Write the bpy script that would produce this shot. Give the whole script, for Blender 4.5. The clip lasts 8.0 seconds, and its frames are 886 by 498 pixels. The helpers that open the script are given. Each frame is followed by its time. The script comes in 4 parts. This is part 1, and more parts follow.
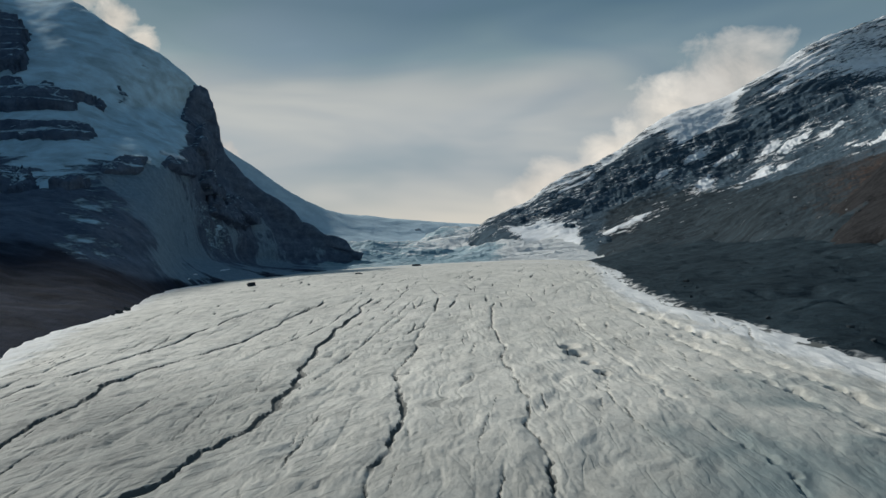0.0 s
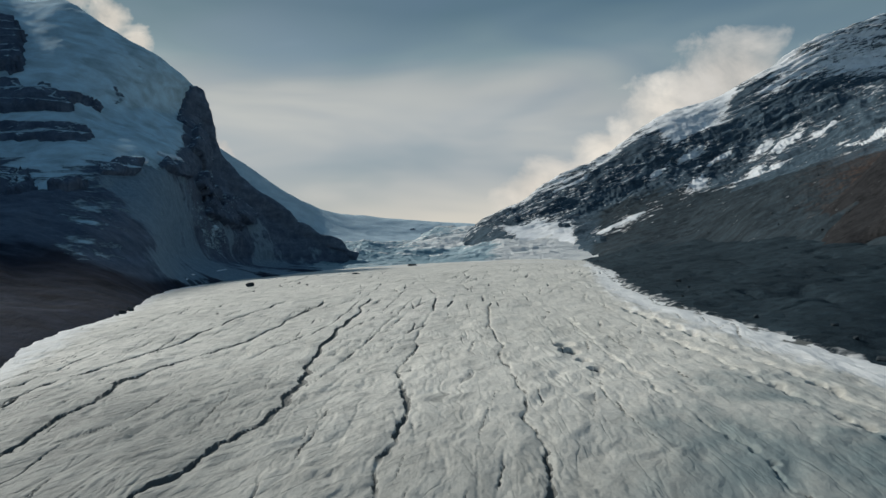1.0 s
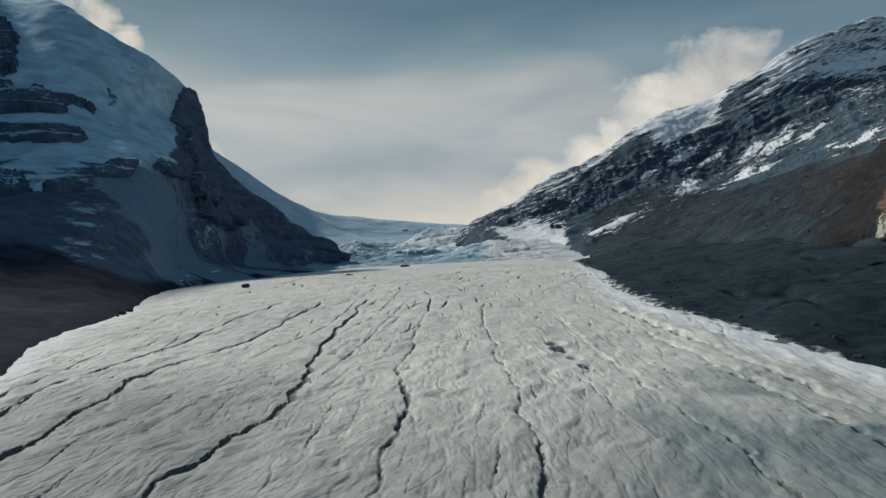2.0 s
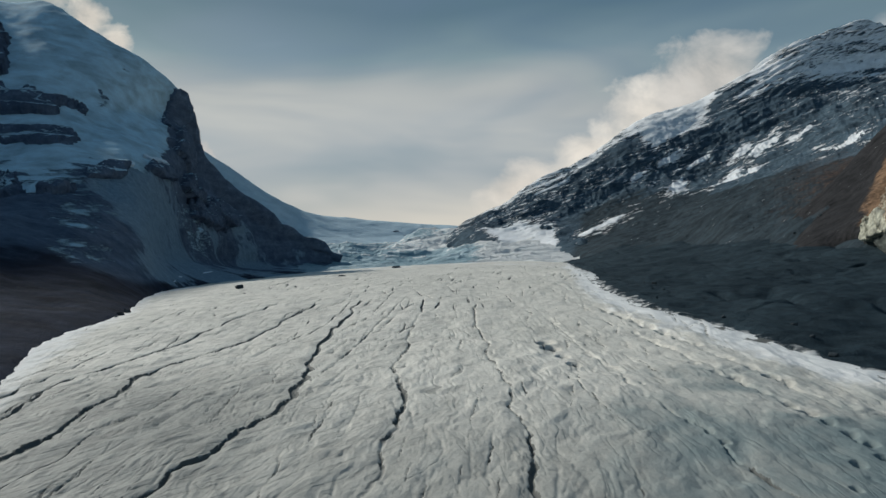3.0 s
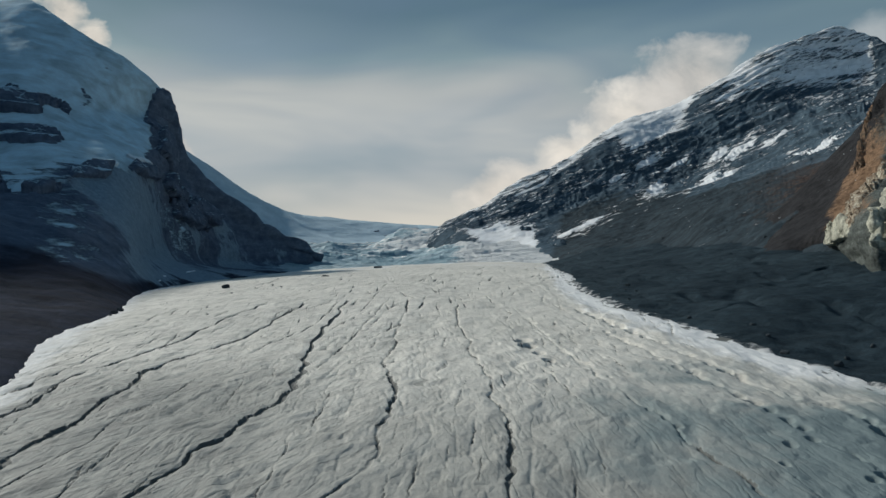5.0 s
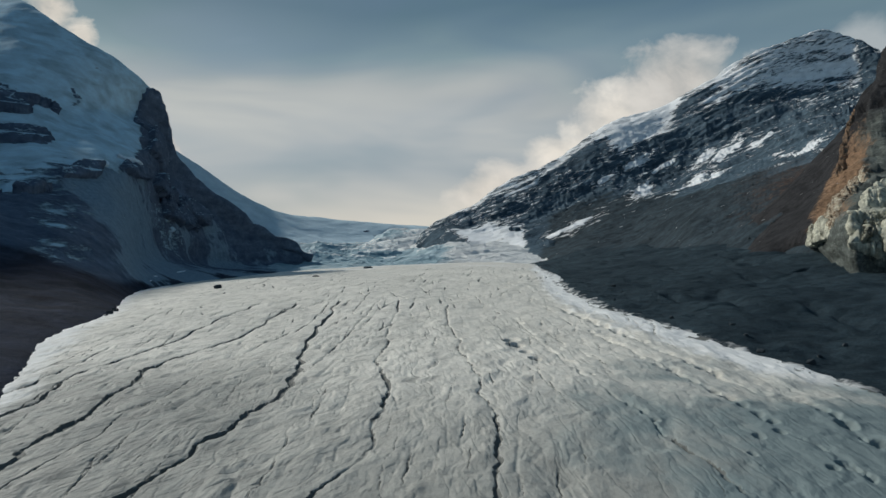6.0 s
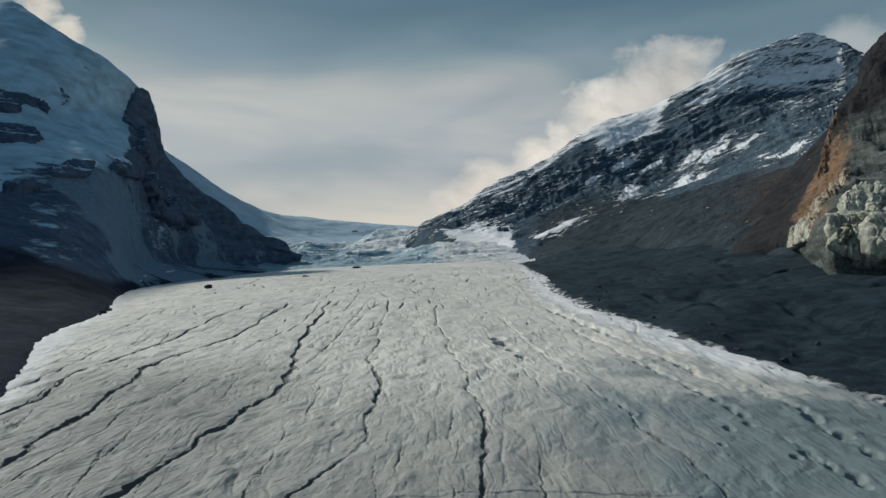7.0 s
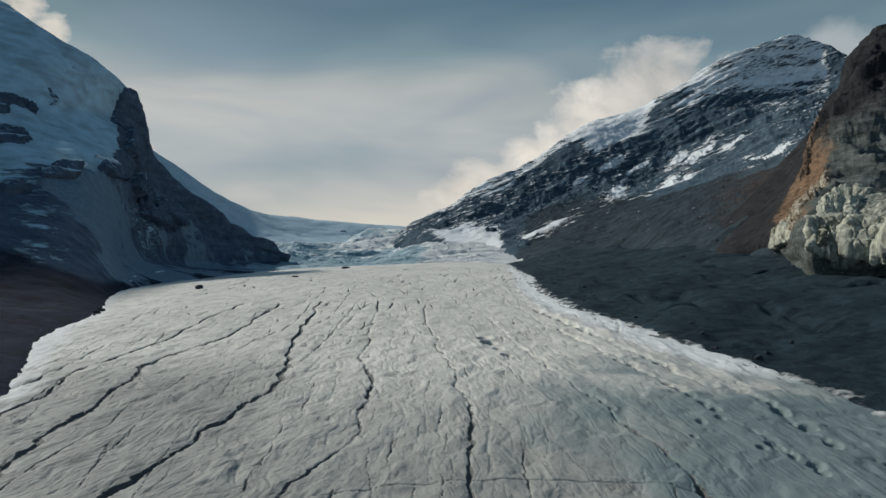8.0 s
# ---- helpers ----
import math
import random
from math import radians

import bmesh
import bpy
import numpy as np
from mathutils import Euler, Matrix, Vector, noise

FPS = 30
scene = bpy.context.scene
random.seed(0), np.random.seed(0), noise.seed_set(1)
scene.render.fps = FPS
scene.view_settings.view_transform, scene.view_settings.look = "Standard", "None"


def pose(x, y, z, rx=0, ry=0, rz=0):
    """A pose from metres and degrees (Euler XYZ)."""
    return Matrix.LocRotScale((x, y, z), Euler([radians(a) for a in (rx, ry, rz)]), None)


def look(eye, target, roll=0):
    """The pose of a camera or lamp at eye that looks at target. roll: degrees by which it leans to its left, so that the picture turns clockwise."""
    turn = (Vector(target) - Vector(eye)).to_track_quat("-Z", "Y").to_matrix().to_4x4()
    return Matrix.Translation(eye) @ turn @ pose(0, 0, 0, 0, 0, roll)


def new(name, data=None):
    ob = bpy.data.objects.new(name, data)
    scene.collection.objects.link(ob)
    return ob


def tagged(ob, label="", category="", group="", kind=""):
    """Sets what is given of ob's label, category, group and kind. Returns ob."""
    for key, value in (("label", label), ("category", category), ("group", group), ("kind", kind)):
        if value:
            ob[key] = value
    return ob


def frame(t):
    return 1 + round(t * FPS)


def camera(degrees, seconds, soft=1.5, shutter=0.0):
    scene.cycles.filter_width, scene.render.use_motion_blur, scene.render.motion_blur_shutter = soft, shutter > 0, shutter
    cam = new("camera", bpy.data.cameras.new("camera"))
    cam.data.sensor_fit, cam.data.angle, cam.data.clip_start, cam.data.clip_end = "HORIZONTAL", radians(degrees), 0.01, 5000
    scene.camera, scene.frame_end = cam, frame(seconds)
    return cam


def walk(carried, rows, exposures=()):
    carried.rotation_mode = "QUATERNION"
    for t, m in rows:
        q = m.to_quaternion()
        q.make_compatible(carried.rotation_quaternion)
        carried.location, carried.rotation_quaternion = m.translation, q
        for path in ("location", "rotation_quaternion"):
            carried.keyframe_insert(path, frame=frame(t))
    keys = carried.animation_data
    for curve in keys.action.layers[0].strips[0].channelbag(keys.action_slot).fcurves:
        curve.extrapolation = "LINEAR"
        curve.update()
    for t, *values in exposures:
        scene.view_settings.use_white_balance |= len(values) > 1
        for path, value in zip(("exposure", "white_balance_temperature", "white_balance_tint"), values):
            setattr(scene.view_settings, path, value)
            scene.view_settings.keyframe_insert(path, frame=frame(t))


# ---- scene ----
cam = camera(59.6, 8.0)
PATH = [
    (0, (3.585, 11.053, 50.217), (3.353, 13.039, 50.244), -1.3),
    (0.5, (3.335, 6.229, 50.617), (3.109, 8.216, 50.642), -1.3),
    (1, (3.173, 1.348, 51.056), (2.954, 3.336, 51.081), -1.4),
    (1.5, (2.868, -3.766, 51.319), (2.659, -1.777, 51.345), -1.4),
    (3, (2.441, -19.356, 52.273), (2.268, -17.363, 52.301), -1.4),
    (3.5, (2.31, -24.565, 52.616), (2.149, -22.572, 52.645), -1.3),
    (4, (2.226, -29.912, 52.996), (2.078, -27.918, 53.024), -1.3),
    (4.5, (2.128, -35.249, 53.364), (1.993, -33.253, 53.391), -1.2),
    (6, (2.196, -51.629, 54.581), (2.102, -49.632, 54.607), -1.0),
    (6.5, (2.236, -56.847, 54.926), (2.157, -54.849, 54.952), -1.0),
    (7, (2.341, -62.178, 55.341), (2.277, -60.18, 55.366), -0.9),
    (7.5, (2.389, -67.65, 55.834), (2.341, -65.651, 55.858), -0.9),
    (8, (2.461, -73.18, 56.218), (2.427, -71.181, 56.242), -0.9),
]
walk(cam, [(t, look(eye, target, roll)) for t, eye, target, roll in PATH])

# ---- light: a low sun behind thin cloud, to the left, over a cloudy mountain sky ----
SUN_AZIMUTH, SUN_ELEVATION = -52.0, 33.0
scene.view_settings.exposure = 0.08


def link(tree, a, b):
    tree.links.new(a, b)


def node(tree, kind, **values):
    n = tree.nodes.new(kind)
    for key, value in values.items():
        if key in n.inputs:
            n.inputs[key].default_value = value
        else:
            setattr(n, key, value)
    return n


def ramp(tree, fac, *stops):
    """A colour ramp: stops of (position, colour or grey)."""
    n = tree.nodes.new("ShaderNodeValToRGB")
    e = n.color_ramp.elements
    while len(e) < len(stops):
        e.new(0.5)
    for el, (at, c) in zip(e, stops):
        el.position = at
        el.color = (c, c, c, 1) if isinstance(c, (int, float)) else (*c, 1)
    link(tree, fac, n.inputs["Fac"])
    return n.outputs["Color"]


def mix(tree, fac, a, b, how="MIX"):
    n = tree.nodes.new("ShaderNodeMix")
    n.data_type, n.blend_type = "RGBA", how
    for sock, v in ((n.inputs[0], fac), (n.inputs[6], a), (n.inputs[7], b)):
        if isinstance(v, (int, float)):
            sock.default_value = v if sock.type == "VALUE" else (v, v, v, 1)
        elif isinstance(v, tuple):
            sock.default_value = (*v, 1)
        else:
            link(tree, v, sock)
    return n.outputs[2]


def arith(tree, op, a, b=0.0, clamp=False):
    n = tree.nodes.new("ShaderNodeMath")
    n.operation, n.use_clamp = op, clamp
    n.inputs[2].default_value = 0.5
    for sock, v in zip(n.inputs, (a, b)):
        if isinstance(v, (int, float)):
            sock.default_value = v
        else:
            link(tree, v, sock)
    return n.outputs[0]


def grain(tree, vector, scale, detail=4.0, rough=0.55, stretch=(1, 1, 1), turn=0.0, warp=0.0):
    """Noise at a real-world scale: scale is the size of a blotch in metres."""
    if turn:
        r = node(tree, "ShaderNodeMapping")
        r.inputs["Rotation"].default_value = (0, 0, radians(turn))
        link(tree, vector, r.inputs["Vector"])
        vector = r.outputs[0]
    m = node(tree, "ShaderNodeMapping")
    m.inputs["Scale"].default_value = [k / scale for k in stretch]
    link(tree, vector, m.inputs["Vector"])
    n = node(tree, "ShaderNodeTexNoise", Scale=1.0, Detail=detail, Roughness=rough, Distortion=warp)
    link(tree, m.outputs[0], n.inputs["Vector"])
    return n.outputs["Fac"]


def sky_direction(azimuth, elevation):
    a, e = radians(azimuth), radians(elevation)
    return Vector((math.sin(a) * math.cos(e), math.cos(a) * math.cos(e), math.sin(e)))


def build_world():
    world = bpy.data.worlds.new("mountain_sky")
    scene.world = world
    world.use_nodes = True
    t = world.node_tree
    t.nodes.clear()
    coord = node(t, "ShaderNodeTexCoord").outputs["Generated"]
    clear = node(t, "ShaderNodeTexSky", sky_type="NISHITA", sun_disc=False, sun_elevation=radians(SUN_ELEVATION),
                 sun_rotation=radians(SUN_AZIMUTH), air_density=1.2, dust_density=2.0)
    clear_col = mix(t, 1.0, clear.outputs[0], (0.07, 0.075, 0.08), "MULTIPLY")
    sep = node(t, "ShaderNodeSeparateXYZ")
    link(t, coord, sep.inputs[0])
    height = sep.outputs["Z"]
    # a veil of high cloud: cream at the skyline, grey above, slate blue overhead
    drift = grain(t, coord, 0.5, 3.0, 0.5, (0.7, 0.7, 1.6), 35, 0.8)
    level = arith(t, "ADD", height, arith(t, "MULTIPLY", arith(t, "SUBTRACT", drift, 0.5), 0.12))
    veil = ramp(t, level, (0.0, (0.66, 0.60, 0.52)), (0.06, (0.60, 0.555, 0.50)), (0.115, (0.38, 0.40, 0.415)), (0.17, (0.44, 0.445, 0.44)),
                (0.205, (0.37, 0.385, 0.39)), (0.25, (0.20, 0.27, 0.30)), (0.31, (0.095, 0.165, 0.20)), (0.5, (0.08, 0.145, 0.195)), (1.0, (0.12, 0.19, 0.26)))
    streaks = grain(t, coord, 0.22, 3.0, 0.5, (0.55, 0.55, 2.6), 20, 0.6)
    shade = ramp(t, streaks, (0.30, (0.62, 0.72, 0.80)), (0.50, (0.97, 0.98, 0.99)), (0.68, (1.20, 1.16, 1.10)))
    veil = mix(t, 1.0, veil, shade, "MULTIPLY")
    # the sky away from the sun is darker and bluer
    toward = node(t, "ShaderNodeVectorMath", operation="DOT_PRODUCT")
    link(t, coord, toward.inputs[0])
    toward.inputs[1].default_value = sky_direction(-14, 0)
    veil = mix(t, 1.0, veil, ramp(t, arith(t, "MULTIPLY_ADD", toward.outputs["Value"], 0.5), (0.0, (0.44, 0.56, 0.66)), (0.5, (0.57, 0.67, 0.75)), (0.82, (0.955, 1.0, 1.02))), "MULTIPLY")
    cover = arith(t, "MULTIPLY", ramp(t, streaks, (0.2, 0.75), (0.55, 1.0)), 0.95)
    col = mix(t, cover, clear_col, veil)

    # heaps of bright cloud that lean on the two ridges
    def heap(azimuth, elevation, reach, inner, size, stretch, colour, soft=0.10):
        nonlocal col
        gap = node(t, "ShaderNodeVectorMath", operation="DISTANCE")
        m = node(t, "ShaderNodeMapping")
        m.inputs["Scale"].default_value = stretch
        link(t, coord, m.inputs["Vector"])
        link(t, m.outputs[0], gap.inputs[0])
        d = sky_direction(azimuth, elevation)
        gap.inputs[1].default_value = [a * b for a, b in zip(d, stretch)]
        near = node(t, "ShaderNodeMapRange", clamp=True)
        link(t, gap.outputs["Value"], near.inputs["Value"])
        near.inputs["From Min"].default_value, near.inputs["From Max"].default_value = reach, inner
        puff = grain(t, coord, size, 6.0, 0.55, (1, 1, 1.3), 0, 0.3)
        body = arith(t, "ADD", near.outputs[0], arith(t, "MULTIPLY", arith(t, "SUBTRACT", puff, 0.5), 1.5))
        mask = ramp(t, body, (0.42, 0.0), (0.42 + soft, 0.45), (0.42 + 3 * soft, 0.9))
        col = mix(t, mask, col, mix(t, ramp(t, puff, (0.35, 0.75), (0.7, 1.05)), (0, 0, 0), colour))

    heap(1.5, 4.6, 0.10, 0.02, 0.08, (1, 1, 1.6), (0.72, 0.67, 0.60), 0.22)
    heap(6.5, 6.6, 0.095, 0.02, 0.09, (1, 1, 1.1), (0.88, 0.82, 0.73), 0.16)
    heap(10.5, 9.2, 0.105, 0.02, 0.08, (1, 1, 1.1), (0.84, 0.79, 0.71), 0.16)
    heap(14.5, 12.0, 0.105, 0.02, 0.07, (1, 1, 1.25), (0.64, 0.615, 0.575), 0.18)
    heap(20.0, 12.6, 0.055, 0.0, 0.06, (1, 1, 1.2), (0.52, 0.53, 0.53), 0.2)
    heap(26.0, 13.0, 0.085, 0.0, 0.08, (1, 1, 1.4), (0.38, 0.42, 0.44), 0.25)
    heap(-31.6, 18.4, 0.042, 0.01, 0.05, (1, 1, 1.0), (0.62, 0.60, 0.55), 0.16)
    heap(-29.4, 16.5, 0.038, 0.008, 0.05, (1, 1, 1.0), (0.76, 0.71, 0.63), 0.16)
    heap(-27.6, 15.1, 0.030, 0.006, 0.04, (1, 1, 1.0), (0.76, 0.71, 0.63), 0.16)
    heap(-22.2, 8.0, 0.040, 0.0, 0.05, (1, 1, 1.0), (0.66, 0.63, 0.59), 0.14)
    back = node(t, "ShaderNodeBackground", Strength=1.0)
    link(t, col, back.inputs["Color"])
    link(t, back.outputs[0], node(t, "ShaderNodeOutputWorld").inputs[0])


build_world()
sun = bpy.data.lights.new("sun", "SUN")
sun.energy, sun.angle, sun.color = 2.9, radians(2.5), (0.97, 0.955, 0.88)
sun_ob = new("sun", sun)
sun_ob.matrix_world = look(sky_direction(SUN_AZIMUTH, SUN_ELEVATION) * 3000, (0, 0, 0))


# ---- materials ----
def material(name, rough=0.9):
    m = bpy.data.materials.new(name)
    m.use_nodes = True
    t = m.node_tree
    p = t.nodes["Principled BSDF"]
    p.inputs["Roughness"].default_value = rough
    return m, t, p, node(t, "ShaderNodeNewGeometry").outputs["Position"]


def attr(t, name):
    return node(t, "ShaderNodeAttribute", attribute_name=name).outputs["Fac"]


def bumped(t, p, height, distance, strength=0.6):
    b = node(t, "ShaderNodeBump", Strength=strength, Distance=distance)
    link(t, height, b.inputs["Height"])
    link(t, b.outputs[0], p.inputs["Normal"])


def edge(t, value, a, b):
    n = node(t, "ShaderNodeMapRange", interpolation_type="SMOOTHSTEP", clamp=True)
    link(t, value, n.inputs["Value"])
    n.inputs["From Min"].default_value, n.inputs["From Max"].default_value = a, b
    return n.outputs[0]


def rock_material(name, dark, light, snow_col=(0.80, 0.83, 0.86), size=30.0, bed=14.0, dip=0.0, mottle=0.85, rust=(0.26, 0.11, 0.045), pale=(0.42, 0.37, 0.28), dust=(0.10, 0.085, 0.075), chalk_low=0.35, contrast=1.0, relief_depth=0.35, specks=2.9):
    """Bedded mountain rock: beds, blotches, dust on the slopes and snow where the mesh says that it lies."""
    m, t, p, pos = material(name, 0.92)
    if dip:  # beds that rise along x
        cut, put = node(t, "ShaderNodeSeparateXYZ"), node(t, "ShaderNodeCombineXYZ")
        link(t, pos, cut.inputs[0])
        link(t, cut.outputs[0], put.inputs[0])
        link(t, cut.outputs[1], put.inputs[1])
        link(t, arith(t, "SUBTRACT", cut.outputs[2], arith(t, "MULTIPLY", cut.outputs[0], dip)), put.inputs[2])
        pos = put.outputs[0]
    big = grain(t, pos, size * 4, 5, 0.6)
    mid = grain(t, pos, size, 6, 0.62, (1, 1, 1.6))
    fine = grain(t, pos, size * 0.16, 6, 0.7)
    beds = grain(t, pos, bed, 5, 0.6, (0.10, 0.10, 1.0))
    col = mix(t, ramp(t, mid, (0.3, 0.0), (0.7, 1.0)), dark, light)
    col = mix(t, 1.0, col, ramp(t, beds, (0.32, 1 - 0.45 * contrast), (0.52, 1.0), (0.7, 1 + 0.5 * contrast)), "MULTIPLY")
    col = mix(t, 1.0, col, ramp(t, fine, (0.3, 1 - 0.55 * contrast), (0.7, 1 + 0.6 * contrast)), "MULTIPLY")
    slope = edge(t, arith(t, "ADD", attr(t, "scree"), arith(t, "MULTIPLY", arith(t, "SUBTRACT", mid, 0.5), 0.7)), 0.35, 0.75)
    runs = grain(t, pos, size * 0.9, 5, 0.6, (1.0, 1.0, 0.18))
    dusty = mix(t, 1.0, mix(t, big, dust, tuple(c * 0.55 for c in dust)), ramp(t, runs, (0.3, 0.55), (0.7, 1.45)), "MULTIPLY")
    dusty = mix(t, 1.0, dusty, ramp(t, fine, (0.3, 1 - 0.45 * contrast), (0.7, 1 + 0.5 * contrast)), "MULTIPLY")
    col = mix(t, slope, col, dusty)
    streaky = grain(t, pos, size * 0.35, 6, 0.65, (1.0, 1.0, 0.35))
    warm = mix(t, 1.0, mix(t, ramp(t, streaky, (0.35, 0.0), (0.65, 1.0)), tuple(c * 0.5 for c in rust), tuple(c * 1.25 for c in rust)), ramp(t, fine, (0.3, 0.7), (0.7, 1.3)), "MULTIPLY")
    col = mix(t, edge(t, arith(t, "ADD", attr(t, "rust"), arith(t, "MULTIPLY", arith(t, "SUBTRACT", streaky, 0.5), 0.9)), 0.25, 0.75), col, warm)
    chalk = mix(t, 1.0, mix(t, ramp(t, streaky, (0.35, 0.0), (0.62, 1.0)), tuple(c * chalk_low for c in pale), pale), ramp(t, fine, (0.3, 0.7), (0.7, 1.25)), "MULTIPLY")
    col = mix(t, edge(t, arith(t, "ADD", attr(t, "pale"), arith(t, "MULTIPLY", arith(t, "SUBTRACT", streaky, 0.5), 0.9)), 0.3, 0.7), col, chalk)
    speck = grain(t, pos, size * 0.42, 8, 0.75, (0.32, 0.32, 1.8))
    lies = arith(t, "ADD", attr(t, "snow"), arith(t, "ADD", arith(t, "MULTIPLY", arith(t, "SUBTRACT", speck, 0.5), specks), arith(t, "MULTIPLY", arith(t, "SUBTRACT", beds, 0.5), 0.5)))
    fall = edge(t, lies, 0.42, 0.58)
    drifts = grain(t, pos, size * 2.2, 5, 0.6, (1, 1, 2.0), 0, 0.5)
    white = mix(t, 1.0, snow_col, ramp(t, mid, (0.3, 0.84), (0.7, 1.06)), "MULTIPLY")
    white = mix(t, 1.0, white, ramp(t, drifts, (0.32, mottle), (0.6, 1.05)), "MULTIPLY")
    col = mix(t, fall, col, white)
    link(t, col, p.inputs["Base Color"])
    p.inputs["Specular IOR Level"].default_value = 0.04
    relief = arith(t, "ADD", arith(t, "MULTIPLY", mid, 1.0), arith(t, "MULTIPLY", fine, 0.35))
    bumped(t, p, arith(t, "MULTIPLY", relief, arith(t, "SUBTRACT", 1.0, arith(t, "MULTIPLY", fall, 0.8))), size * relief_depth, 0.8)
    return m


def ice_material():
    """Weathered glacier ice: a cream-grey crust with dust, bluish bare patches, silted and wet channels, and crease
    shade put into the colour.
    """
    m, t, p, pos = material("weathered_glacier_ice", 0.75)
    big = grain(t, pos, 60, 4, 0.55, (1, 0.4, 1))
    mid = grain(t, pos, 6, 6, 0.6, (1, 0.45, 1), 8)
    fine = grain(t, pos, 0.9, 6, 0.65, (1, 0.55, 1))
    col = mix(t, ramp(t, big, (0.35, 0.0), (0.65, 1.0)), (0.63, 0.608, 0.55), (0.74, 0.71, 0.645))
    col = mix(t, 1.0, col, ramp(t, mid, (0.3, 0.80), (0.5, 1.0), (0.7, 1.1)), "MULTIPLY")
    col = mix(t, 1.0, col, ramp(t, fine, (0.28, 0.78), (0.5, 1.0), (0.72, 1.1)), "MULTIPLY")
    def hairlines(size, turn, seed_shift):
        shift = node(t, "ShaderNodeVectorMath", operation="ADD")
        shift.inputs[1].default_value = (seed_shift, 0, 0)
        link(t, pos, shift.inputs[0])
        n = grain(t, shift.outputs[0], size, 3, 0.5, (1, 0.16, 1), turn, 0.55)
        return arith(t, "ABSOLUTE", arith(t, "SUBTRACT", n, 0.5))

    # fine melt runnels: oblique on one half of the ice, along the flow on the other
    side = node(t, "ShaderNodeSeparateXYZ")
    link(t, pos, side.inputs[0])
    half = edge(t, arith(t, "ADD", side.outputs[0], arith(t, "MULTIPLY", arith(t, "SUBTRACT", big, 0.5), 60)), -40, 10)
    runs = mix(t, half, hairlines(4.5, 32, 0), hairlines(6.0, -8, 71))
    lines = ramp(t, runs, (0.0, 0.0), (0.035, 0.75), (0.08, 1.0))
    patchy = ramp(t, grain(t, pos, 22, 3, 0.5), (0.38, 0.25), (0.6, 1.0))
    col = mix(t, arith(t, "MULTIPLY", arith(t, "SUBTRACT", 1.0, lines), patchy), col, mix(t, mix(t, half, (0.45, 0.45, 0.45), (0.22, 0.22, 0.22)), col, (0.13, 0.135, 0.13)))
    # Dirt tone that also paints lens corner darkening on to the near ice.
    col = mix(t, 1.0, col, mix(t, edge(t, arith(t, "ADD", attr(t, "vignette_dirt"), arith(t, "MULTIPLY", arith(t, "SUBTRACT", big, 0.5), 0.8)), 0.1, 0.9), (1, 1, 1), (0.465, 0.485, 0.495)), "MULTIPLY")
    col = mix(t, edge(t, arith(t, "ADD", attr(t, "blue"), arith(t, "MULTIPLY", arith(t, "SUBTRACT", mid, 0.5), 0.6)), 0.3, 0.9), col, (0.20, 0.25, 0.255))
    col = mix(t, edge(t, arith(t, "ADD", attr(t, "clean"), arith(t, "MULTIPLY", arith(t, "SUBTRACT", mid, 0.5), 0.8)), 0.3, 0.8), col, (0.80, 0.80, 0.79))
    # Silted beds and margin grit, with painted shade in cracks and pits.
    silt_shade = edge(t, arith(t, "ADD", attr(t, "silt_shade"), arith(t, "MULTIPLY", arith(t, "SUBTRACT", fine, 0.5), 0.5)), 0.3, 0.75)
    col = mix(t, silt_shade, col, mix(t, mid, (0.085, 0.088, 0.082), (0.150, 0.158, 0.152)))
    link(t, col, p.inputs["Base Color"])
    p.inputs["Specular IOR Level"].default_value = 0.3
    bumped(t, p, arith(t, "ADD", arith(t, "ADD", mid, arith(t, "MULTIPLY", fine, 0.22)), arith(t, "MULTIPLY", lines, 0.16)), 1.2, 0.6)
    return m


def snow_material(name, col=(0.90, 0.905, 0.91), low=(0.66, 0.70, 0.74), size=25.0):
    m, t, p, pos = material(name, 0.7)
    mid = grain(t, pos, size, 6, 0.55, (1, 1, 2.2))
    fine = grain(t, pos, size * 0.1, 5, 0.6)
    c = mix(t, ramp(t, mid, (0.35, 0.0), (0.65, 1.0)), low, col)
    link(t, mix(t, 1.0, c, ramp(t, fine, (0.3, 0.9), (0.7, 1.04)), "MULTIPLY"), p.inputs["Base Color"])
    bumped(t, p, arith(t, "ADD", mid, arith(t, "MULTIPLY", fine, 0.2)), size * 0.2, 0.5)
    return m


def icefall_material():
    m, t, p, pos = material("broken_icefall_ice", 0.6)
    mid = grain(t, pos, 40, 6, 0.65, (0.35, 1, 1))
    fine = grain(t, pos, 9, 6, 0.65, (0.4, 1, 1))
    lies = arith(t, "ADD", attr(t, "snow"), arith(t, "MULTIPLY", arith(t, "SUBTRACT", fine, 0.5), 1.2))
    blue = mix(t, ramp(t, mid, (0.35, 0.0), (0.65, 1.0)), (0.17, 0.30, 0.36), (0.38, 0.52, 0.58))
    link(t, mix(t, edge(t, lies, 0.38, 0.66), blue, (0.80, 0.80, 0.78)), p.inputs["Base Color"])
    bumped(t, p, arith(t, "ADD", mid, fine), 8, 0.7)
    return m


